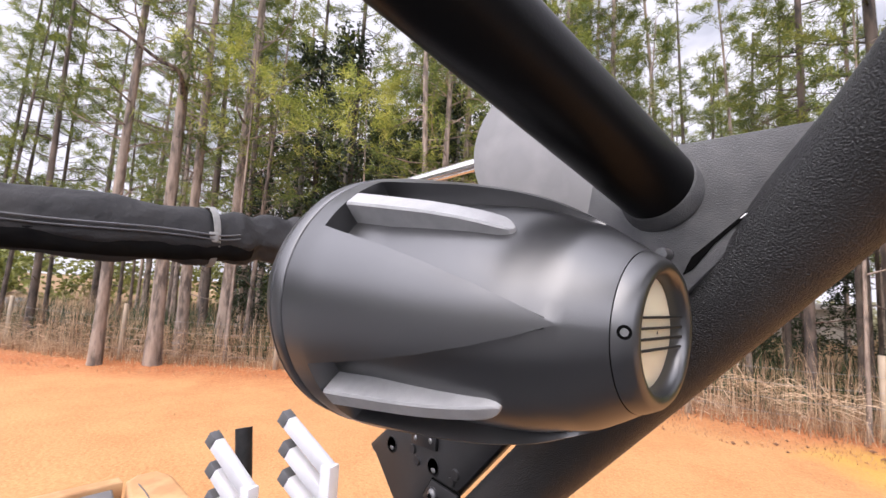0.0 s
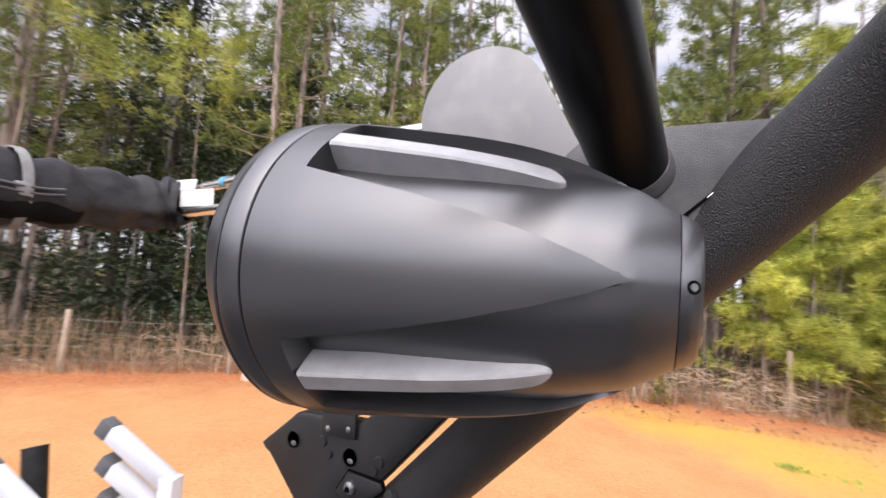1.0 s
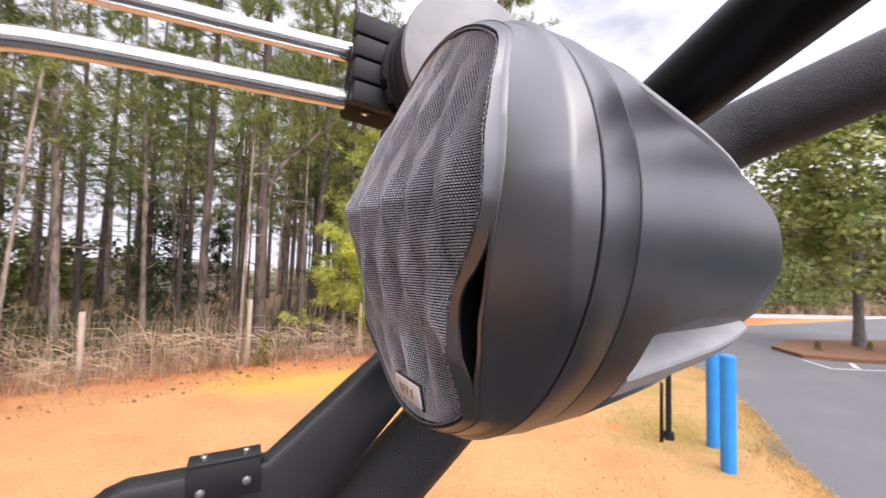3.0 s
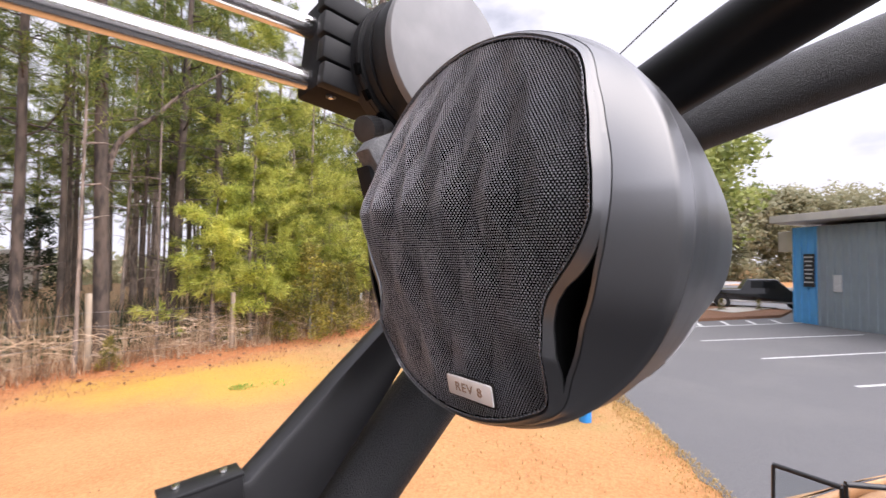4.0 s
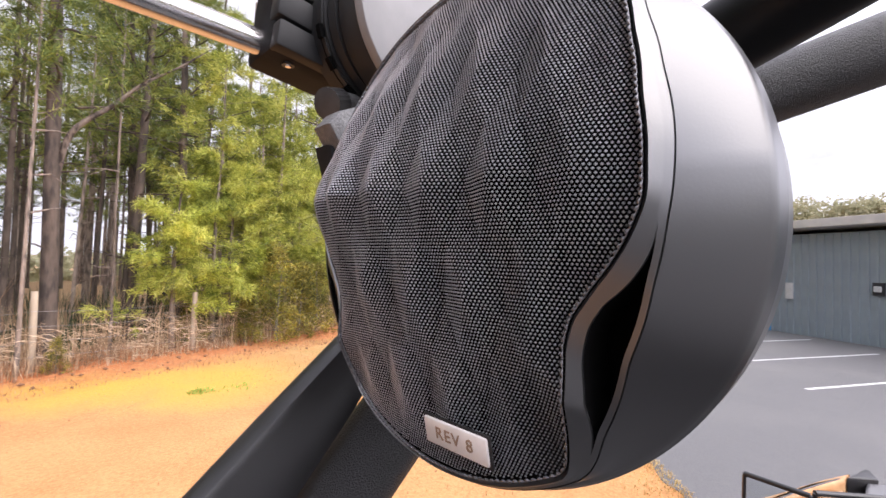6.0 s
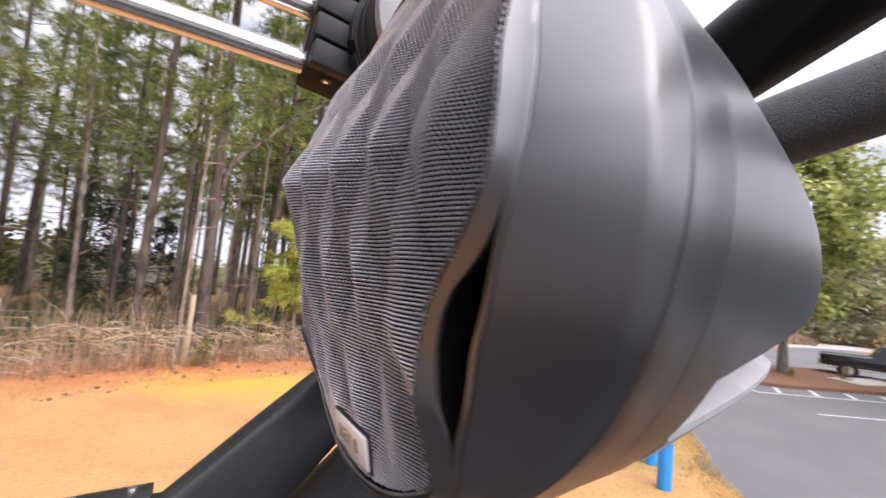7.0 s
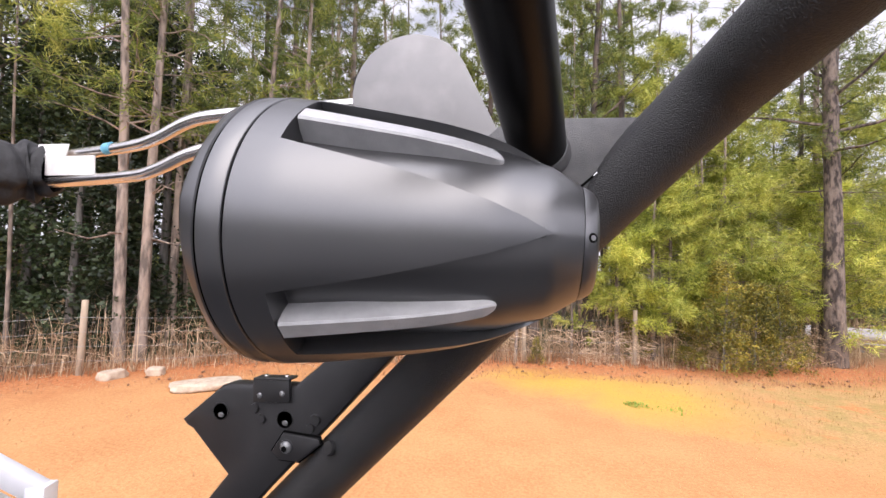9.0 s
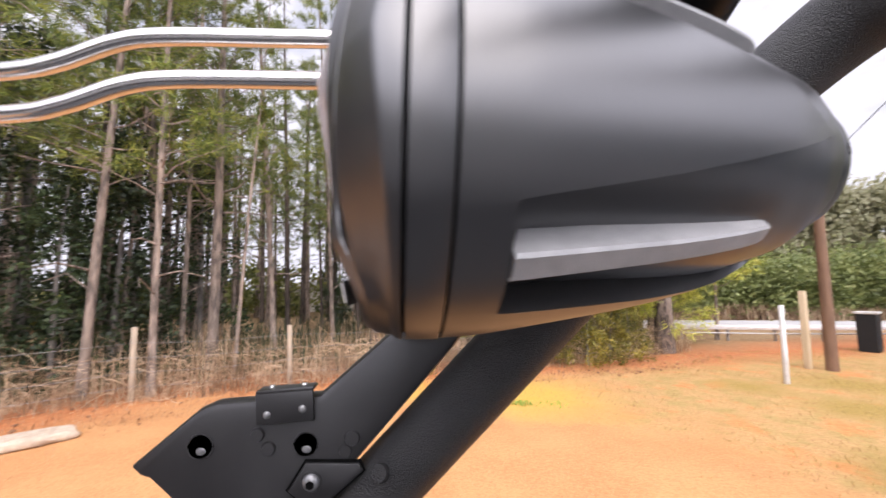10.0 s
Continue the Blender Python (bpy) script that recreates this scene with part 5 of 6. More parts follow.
def make_bimini():
    e = thing("folded_bimini", pose(0, 0, 0), "folded sunshade on bent polished steel tubes in black canvas sleeve", "boat canopy")
    up_c = [(-0.12, 0.27, 3.060), (-0.30, 0.272, 3.058), (-0.47, 0.275, 3.056), (-0.54, 0.28, 3.048), (-0.62, 0.288, 3.022), (-0.70, 0.297, 3.010), (-0.94, 0.330, 3.004), (-0.99, 0.30, 2.99), (-1.0, 0.2, 2.975)]
    lo_c = [(-0.12, 0.27, 2.996), (-0.30, 0.268, 2.994), (-0.45, 0.266, 2.990), (-0.52, 0.268, 2.980), (-0.60, 0.276, 2.955), (-0.68, 0.286, 2.944), (-0.94, 0.322, 2.944), (-0.985, 0.29, 2.942), (-0.99, 0.2, 2.93)]
    for c in (up_c, lo_c):
        p = smooth_path(c, 10)
        part("steel_tube", sweep(p, [0.0127] * len(p), 24), M_STEEL, e, "polished stainless tube", smooth=60)
    # finned clamp block
    blk = part("clamp_block", bm_box((0.085, 0.062, 0.116), pose(-0.118, 0.268, 3.032, 0, 6, 0), 0.006), M_MATTE, e, "black finned plastic clamp", smooth=40)
    for k, z in enumerate((2.988, 3.017, 3.046, 3.075)):
        part("fin", bm_box((0.090, 0.020, 0.0265), pose(-0.119, 0.2365, z, 0, 6, 0), 0.003), M_DARK, blk, smooth=40)
    part("screw", bm_cyl(0.0065, 0.006, (-0.142, 0.252, 2.982), (-0.142, 0.252, 2.9745), 16), M_KNURL, blk, smooth=40)
    part("screw_core", bm_cyl(0.0035, 0.003, (-0.142, 0.252, 2.975), (-0.142, 0.252, 2.9735), 6), M_STEEL, blk)
    # canvas sleeve
    c = smooth_path([(-0.94, 0.330, 2.972), (-0.99, 0.318, 2.968), (-1.0, 0.25, 2.956), (-0.97, 0.12, 2.942), (-0.93, 0.0, 2.928), (-0.905, -0.2, 2.922), (-0.90, -0.6, 2.922), (-0.92, -1.2, 2.93), (-0.95, -2.1, 2.95)], 14)
    n = len(c)
    rad = [0.050 + 0.016 * min(1, i / 12) + 0.006 * math.sin(i * 0.55) + 0.012 * i / n for i in range(n)]
    part("sleeve", sweep(c, rad, 40, squash=[(0.62, 1.0)] * n, cap=False, wob=lambda i, k: 0.006 * noise.noise((i * 0.35, math.cos(k * 0.157) * 2, math.sin(k * 0.157) * 2)) - 0.010 * math.exp(-((k - 26) / 2.2) ** 2) + 0.007 * math.exp(-((k - 23) / 1.6) ** 2)),
         M_CLOTH, e, "wrinkled black canvas sleeve", smooth=80)
    i = 57
    ring = [c[i] + (c[i + 1] - c[i]) * t for t in (-0.75, -0.70, 0.70, 0.75)]
    part("strap", sweep(ring, [rad[i] + 0.003, rad[i] + 0.006, rad[i] + 0.006, rad[i] + 0.003], 40, squash=[(0.64, 1.03)] * 4, cap=False), M_STRAP, e, "grey webbing strap", smooth=60)
    part("buckle", bm_box((0.024, 0.006, 0.026), pose(c[i].x + rad[i] * 0.70, c[i].y, c[i].z - 0.004, 0, 0, 90), 0.003), M_STRAP, e, smooth=40)
    for dz, r in ((0.004, 0.0026), (-0.007, 0.0022)):
        seam = [c[k] + Vector((rad[k] * 0.62 + 0.0075, 0, dz + 0.003 * math.sin(k * 0.31))) for k in range(50, n)]
        part("zipper_piping", sweep(seam, [r] * len(seam), 8), M_RUBBER, e, "dark grey zipper piping", smooth=60)
    # the lower fold of the sleeve below the zipper, its shadow put into a blacker colour
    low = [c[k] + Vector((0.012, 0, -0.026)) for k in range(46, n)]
    part("lower_fold", sweep(low, [rad[k] * 0.70 for k in range(46, n)], 32, squash=[(0.72, 0.80)] * len(low), cap=False, wob=lambda i, k: 0.003 * noise.noise((i * 0.4, math.cos(k * 0.196) * 2, 5 + math.sin(k * 0.196) * 2))), M_FOLD_SHADE, e, "lower fold of canvas, darkened in colour as in shade", smooth=80)
    # paper tags and tape on the tubes
    part("paper_tag", bm_box((0.16, 0.003, 0.042), pose(-0.86, 0.302, 2.975, 4, 2, -6)), M_TAG, e, "white paper tag")
    part("paper_tag", bm_box((0.10, 0.003, 0.03), pose(-0.92, 0.308, 3.012, -8, 3, -6)), M_TAG, e, "white paper tag")
    part("tape", bm_cyl(0.0134, 0.0134, (-0.745, 0.3025, 3.0095), (-0.765, 0.305, 3.009), 20), M_TAPE, e, "pale blue tape")
    part("tape", bm_cyl(0.0134, 0.0134, (-0.955, 0.331, 3.0045), (-0.975, 0.3335, 3.004), 20), M_TAPE, e, "pale blue tape")
    return e


make_bimini()


def make_bracket():
    e = thing("folding_bracket", pose(0, 0, 0), "black steel folding bracket with holes beside the tower tube", "bracket")
    outline = [(-0.452, 2.499), (-0.378, 2.561), (-0.360, 2.568), (-0.238, 2.574), (-0.165, 2.637), (-0.055, 2.728), (0.010, 2.735), (-0.077, 2.625), (-0.190, 2.500), (-0.289, 2.392), (-0.40, 2.262), (-0.485, 2.262), (-0.392, 2.374), (-0.358, 2.417), (-0.430, 2.484), (-0.441, 2.488)]
    bm = prism(outline, 0.213, 0.246, 0.009)
    arm = part("plate", bm, M_PLATE, e, smooth=40)
    for x, z, r in ((-0.373, 2.520, 0.0135), (-0.253, 2.518, 0.0135)):
        # a black disc on the plate stands in for the hole's dark inside
        h = part("hole", bm_cyl(r, r, (x, 0.2122, z), (x, 0.2145, z), 28), M_BLACK, arm, smooth=40)
        part("hole_sleeve", sweep([(x, 0.2125, z), (x, 0.2118, z), (x, 0.2118, z), (x, 0.2125, z)], [r + 0.0016, r + 0.0014, r - 0.0002, r - 0.0004], 28, cap=False), M_PLATE, h, smooth=60)
        # no bolt: a grey ball imitates light on the hole's lower wall
        part("lit_hole_wall", bm_ball(0.0085, (x + 0.001, 0.2140, z - 0.0055), (1.0, 0.35, 0.75)), M_KNOB, h, smooth=60)
    for x, z, r in ((-0.309, 2.531, 0.0085), (-0.296, 2.515, 0.0085), (-0.199, 2.523, 0.0095), (-0.207, 2.509, 0.008)):
        part("plug", bm_cyl(r, r * 0.85, (x, 0.2128, z), (x, 0.2095, z), 24), M_PLATE, arm, smooth=40)
    # tab round the pivot bolt
    tab = part("pivot_tab", prism([(-0.252, 2.4985), (-0.190, 2.4955), (-0.186, 2.487), (-0.224, 2.4555), (-0.258, 2.4555), (-0.272, 2.467)], 0.2075, 0.2128, 0.002), M_PLATE, e, smooth=40)
    part("tab_gap", prism([(-0.2535, 2.5015), (-0.188, 2.4985), (-0.183, 2.486), (-0.223, 2.4525), (-0.2595, 2.4525), (-0.2755, 2.467)], 0.2122, 0.2134), M_BLACK, e)
    part("pivot_washer", bm_cyl(0.0125, 0.0115, (-0.245, 0.2078, 2.4775), (-0.245, 0.2060, 2.4775), 28), M_PLATE, tab, smooth=40)
    part("pivot_bolt", bm_ball(0.0100, (-0.245, 0.2060, 2.4775), (1.0, 0.6, 1.0)), M_KNOB, tab, smooth=60)
    part("bolt_socket", bm_cyl(0.005, 0.005, (-0.245, 0.2010, 2.4765), (-0.245, 0.1996, 2.4765), 6), M_BLACK, tab)
    # folded clip on the upper edge
    clip = part("clip", bm_box((0.066, 0.006, 0.036), pose(-0.277, 0.2095, 2.563, 0, -3, 0), 0.001), M_PLATE, e, smooth=40)
    part("clip_top", bm_box((0.066, 0.026, 0.004), pose(-0.277, 0.219, 2.582, 0, -3, 0), 0.001), M_PLATE, clip, smooth=40)
    for x, z in ((-0.297, 2.5545), (-0.2565, 2.5605)):
        part("screw", bm_ball(0.0048, (x, 0.2068, z), (1.0, 0.6, 1.0)), M_KNOB, clip, smooth=60)
    for x in (-0.296, -0.258):
        part("top_screw", bm_cyl(0.004, 0.0035, (x, 0.222, 2.5845 + 0.05 * (x + 0.277)), (x, 0.222, 2.5865 + 0.05 * (x + 0.277)), 12), M_STEEL, clip, smooth=40)
    # button on the tube
    part("tube_button", bm_cyl(0.011, 0.010, (-0.164, 0.198, 2.488), (-0.1665, 0.192, 2.490), 24), M_TUBE, e, smooth=40)
    return e


make_bracket()


# ---- the tower speaker ----
RP = [(-0.12, 0.1414), (-0.104, 0.1412), (-0.07, 0.1376), (-0.028, 0.1299), (0.027, 0.1195), (0.055, 0.1130), (0.08, 0.1062), (0.108, 0.0963), (0.14, 0.0800), (0.16, 0.0685), (0.181, 0.0545), (0.19, 0.0470)]
PANEL = [(-0.08, 28.6), (-0.057, 26.9), (-0.026, 24.9), (0.015, 22.0), (0.061, 17.6), (0.102, 12.4), (0.13, 7.2), (0.152, 0.6), (0.2, 0.6)]
ROLL = radians(2.1)
DEPTH = [(-0.08, 0.0235), (-0.02, 0.0225), (0.03, 0.0185), (0.07, 0.0140), (0.10, 0.0095), (0.13, 0.0046), (0.151, 0.0), (0.2, 0.0)]


def ring_xyz(x, r, a):
    return (x, -r * math.cos(a), r * math.sin(a))


def lathe(profile, seg=72, close=False):
    bm = bmesh.new()
    rings = [[bm.verts.new(ring_xyz(x, r, 2 * math.pi * k / seg)) for k in range(seg)] for x, r in profile]
    for r0, r1 in zip(rings, rings[1:]):
        for k in range(seg):
            bm.faces.new((r0[k], r0[(k + 1) % seg], r1[(k + 1) % seg], r1[k]))
    if close:
        bm.faces.new(rings[0])
        bm.faces.new(rings[-1][::-1])
    return bm


def body_mesh():
    """Four raised panels that run to a point, with sunk channels between them."""
    bm = bmesh.new()
    xs = [-0.1040, -0.1034, -0.096, -0.088, -0.080, -0.0728, -0.0722] + list(np.linspace(-0.066, 0.178, 48)) + [0.1790]
    cols_p, cols_f = 14, 12
    rings = []
    for i, x in enumerate(xs):
        rp = smoothed(x, RP)
        if i == 0:
            rp -= 0.0012
        chan = x > -0.0725
        a = radians(interp(x, PANEL))
        d = interp(x, DEPTH) if chan else 0.0
        row = []
        for s in range(4):
            mid = s * math.pi / 2 + ROLL
            for k in range(cols_p + 1):
                row.append((mid - a + 2 * a * k / cols_p, rp))
            wall = radians(-4.0) * min(1.0, d / 0.010) + radians(1.0)
            for k in range(1, cols_f):
                row.append((mid + a + wall + (math.pi / 2 - 2 * a - 2 * wall) * (k - 1) / (cols_f - 2), rp - d))
        rings.append([bm.verts.new(ring_xyz(x, r, t)) for t, r in row])
    n = len(rings[0])
    for r0, r1 in zip(rings, rings[1:]):
        for k in range(n):
            bm.faces.new((r0[k], r0[(k + 1) % n], r1[(k + 1) % n], r1[k]))
    return bm


def fin_mesh(mid):
    """A silver blade that stands in a channel: square in front, tapering to a rounded tail."""
    bm = bmesh.new()
    xs = list(np.linspace(-0.0705, 0.098, 22)) + [0.102, 0.105, 0.107, 0.1085]
    rings = []
    for x in xs:
        u = (x + 0.0705) / 0.179
        tail = max(0.0, (x - 0.095) / 0.0136)
        hw = (0.0100 - 0.0030 * u) * math.sqrt(max(0.02, 1 - tail ** 2))
        top = smoothed(x, RP) + 0.0005 - 0.002 * u - 0.0035 * tail ** 2
        low = smoothed(x, RP) - interp(x, DEPTH) - 0.004
        c = hw * 0.22
        prof = [(-hw, low), (-hw, top - c), (-hw + c, top), (hw - c, top), (hw, top - c), (hw, low)]
        ca, sa = math.cos(mid), math.sin(mid)
        rings.append([bm.verts.new((x + (-0.004 * (1 - (r - low) / (top - low)) if x < -0.07 else 0), -(r * ca - w * sa), r * sa + w * ca)) for w, r in prof])
    for r0, r1 in zip(rings, rings[1:]):
        for k in range(6):
            bm.faces.new((r0[k], r0[(k + 1) % 6], r1[(k + 1) % 6], r1[k]))
    bm.faces.new(rings[0])
    bm.faces.new(rings[-1][::-1])
    return bm


# outline of the grille: angle from the near side towards the top, and radius
GRILLE = [(-90, 0.1325), (-62, 0.1325), (-56, 0.1325), (-51, 0.1232), (-43, 0.1085), (-35, 0.0965), (-28, 0.0930), (-20, 0.0955), (-8, 0.1030), (0, 0.1075), (6, 0.1080), (20, 0.1115), (33, 0.1190), (42, 0.1275), (47, 0.1315), (56, 0.132), (90, 0.132)]
SEAM = [(-90, 0.1372), (-58, 0.1372), (-54, 0.1365), (-49, 0.1320), (-46, 0.1278), (-30, 0.1170), (-15, 0.1138), (-4, 0.1140), (6, 0.1160), (24, 0.1205), (36, 0.1270), (43, 0.1335), (47, 0.1368), (56, 0.1375), (90, 0.1375)]


def polar(table, a):
    d = math.degrees(math.atan2(math.sin(a), math.cos(a)))
    if d > 90:
        d = 180 - d
    if d < -90:
        d = -180 - d
    return sum(interp(d + o, table) for o in (-2.0, -1.0, 0.0, 1.0, 2.0)) / 5


def rim_x(r):
    return -0.1690 + 0.72 * max(0.0, r - 0.110)


def vent_rim(a):
    return polar([(-90, 0.0062), (-60, 0.0062), (-47, 0.0085), (-28, 0.0066), (-6, 0.0060), (90, 0.0062)], a)


def bezel_mesh():
    """Moulded front: rim of the grille, a shoulder with a long vent on either side, and the bevel out to the ring."""
    bm, dark = bmesh.new(), [bmesh.new(), bmesh.new()]
    seg = 240
    rows = []
    for k in range(seg):
        a = 2 * math.pi * k / seg
        g, s = polar(GRILLE, a), polar(SEAM, a)
        s = max(s, g + 0.0042)
        w = min(vent_rim(a), (s - g) * 0.6)
        run = rim_x(s) - rim_x(g) + 0.0026
        fo = s - g - 0.0024
        dd = math.degrees(math.atan2(math.sin(a), abs(math.cos(a))))
        # the outer fold comes furthest forward at the level ridge
        fold = -0.1458 + 0.0100 * min(1.0, abs(dd - 6.0) / 45.0)
        if -50.0 < dd < -4.0:
            # the vent narrows to a point at either end, against the outer seam
            gap = min(1.0, (-4.0 - dd) / 18.0, (dd + 50.0) / 8.0)
            w = fo - (fo - w) * max(0.01, gap)
        bulge = max(0.0, 1.0 - abs(dd - 6.0) / 44.0) ** 2
        mid = ((rim_x(s) + fold) / 2 - 0.0008, (s + 0.1394) / 2)
        pr = [(-0.150, g - 0.002), (rim_x(g) - 0.001, g), (rim_x(g) - 0.0028, g + 0.0016), (rim_x(g) - 0.0028 + run * w / (s - g), g + w), (rim_x(g) - 0.0028 + run * fo / (s - g), s - 0.0024), (rim_x(s) - 0.0004, s - 0.00028), (rim_x(s) + 0.0012, s), (rim_x(s) + 0.0002, s + 0.00028),
              (mid[0] - 0.0013 * bulge, mid[1] + 0.0010 * bulge), (fold - 0.0016, 0.1394), (fold, 0.1409), (fold + 0.0022, 0.1416), (-0.1312, 0.1428), (-0.1304, 0.1412)]
        rows.append([bm.verts.new(ring_xyz(x, r, a)) for x, r in pr])
    for k in range(seg):
        a = 360 * (k + 0.5) / seg
        d = a if a <= 180 else a - 360
        d = 180 - d if d > 90 else (-180 - d if d < -90 else d)
        r0, r1 = rows[k], rows[(k + 1) % seg]
        for j in range(len(r0) - 1):
            if j == 3 and -49.2 < d < -4.8:
                continue
            bm.faces.new((r0[j], r1[j], r1[j + 1], r0[j + 1]))
        if -49.2 < d < -4.8:
            # inner walls of the vent
            for j in (3, 4):
                p0, p1 = r0[j].co, r1[j].co
                for va, vb in ((0.0, 0.0015), (0.0015, 0.024)):
                    tgt = bm if va == 0.0 else dark[int(90 < a < 270)]
                    q = [tgt.verts.new((p.x + v, p.y, p.z)) for p, v in ((p0, va), (p1, va), (p1, vb), (p0, vb))]
                    tgt.faces.new(q)
    return bm, dark


def tri(u):
    """A wave of straight flanks between -1 and 1."""
    return 4 * abs(u - math.floor(u + 0.5)) - 1


def dome_x(a, rho):
    """How far the grille cloth stands out, by angle and share of its radius: a shallow gem with a level ridge."""
    r = polar(GRILLE, a) * rho
    y, z = -r * math.cos(a), r * math.sin(a)
    far = min(1.0, max(0.0, (y + 0.04) / 0.12))
    h = (0.005 + 0.006 * far) * max(0.0, 1 - rho ** 2) ** 0.8
    u = (z - 0.012) / (0.118 if z > 0.012 else 0.130)
    ridge = (0.0125 + 0.0125 * far) * max(0.0, 1 - abs(u)) ** (1.15 if u > 0 else 1.9) * (1 - rho ** 4)
    gem = 0.0021 * (1 - rho ** 4) * (tri(29 * y + 9.5 * (z - 0.012)) + tri(29 * y - 9.5 * (z - 0.012)))
    base = -0.1690 + (rim_x(polar(GRILLE, a)) + 0.1690) * rho ** 2
    return base - 0.0004 - h - ridge - gem


def grille_mesh():
    bm = bmesh.new()
    seg, rings = 180, 48
    rows = []
    for i in range(1, rings + 1):
        rho = i / rings
        rows.append([bm.verts.new(ring_xyz(dome_x(2 * math.pi * k / seg, rho), polar(GRILLE, 2 * math.pi * k / seg) * rho, 2 * math.pi * k / seg)) for k in range(seg)])
    c = bm.verts.new((dome_x(0, 0.0), 0, 0))
    for k in range(seg):
        bm.faces.new((c, rows[0][k], rows[0][(k + 1) % seg]))
    for r0, r1 in zip(rows, rows[1:]):
        for k in range(seg):
            bm.faces.new((r0[k], r1[k], r1[(k + 1) % seg], r0[(k + 1) % seg]))
    return bm


def weave_mesh():
    """The cloth's raised stitches, row by row."""
    verts, faces = [], []
    py, pz = 0.00182, 0.00158

    def point(y, z):
        r = math.hypot(y, z)
        a = math.atan2(z, -y)
        return r / polar(GRILLE, a), a

    j = -88
    while j < 89:
        z = j * pz
        i = -84
        while i < 85:
            y = (i + (0.5 if j % 2 else 0)) * py
            i += 1
            rho, a = point(y, z)
            if rho > 0.985:
                continue
            x = dome_x(a, rho)
            ey, ez = 0.00066, 0.00070
            co = []
            for dy, dz in ((-ey, 0), (0, -ez), (ey, 0), (0, ez)):
                q, b = point(y + dy, z + dz)
                co.append((dome_x(b, min(q, 1.0)) + 0.0001, y + dy, z + dz))
            k = len(verts)
            verts += co + [(x - 0.00080, y - ey * 0.3, z + ez * 0.2), (x - 0.00080, y + ey * 0.3, z - ez * 0.2)]
            faces += [(k, k + 1, k + 4), (k + 4, k + 1, k + 5), (k + 1, k + 2, k + 5), (k + 2, k + 3, k + 5), (k + 5, k + 3, k + 4), (k + 3, k, k + 4)]
        j += 1
    return verts, faces


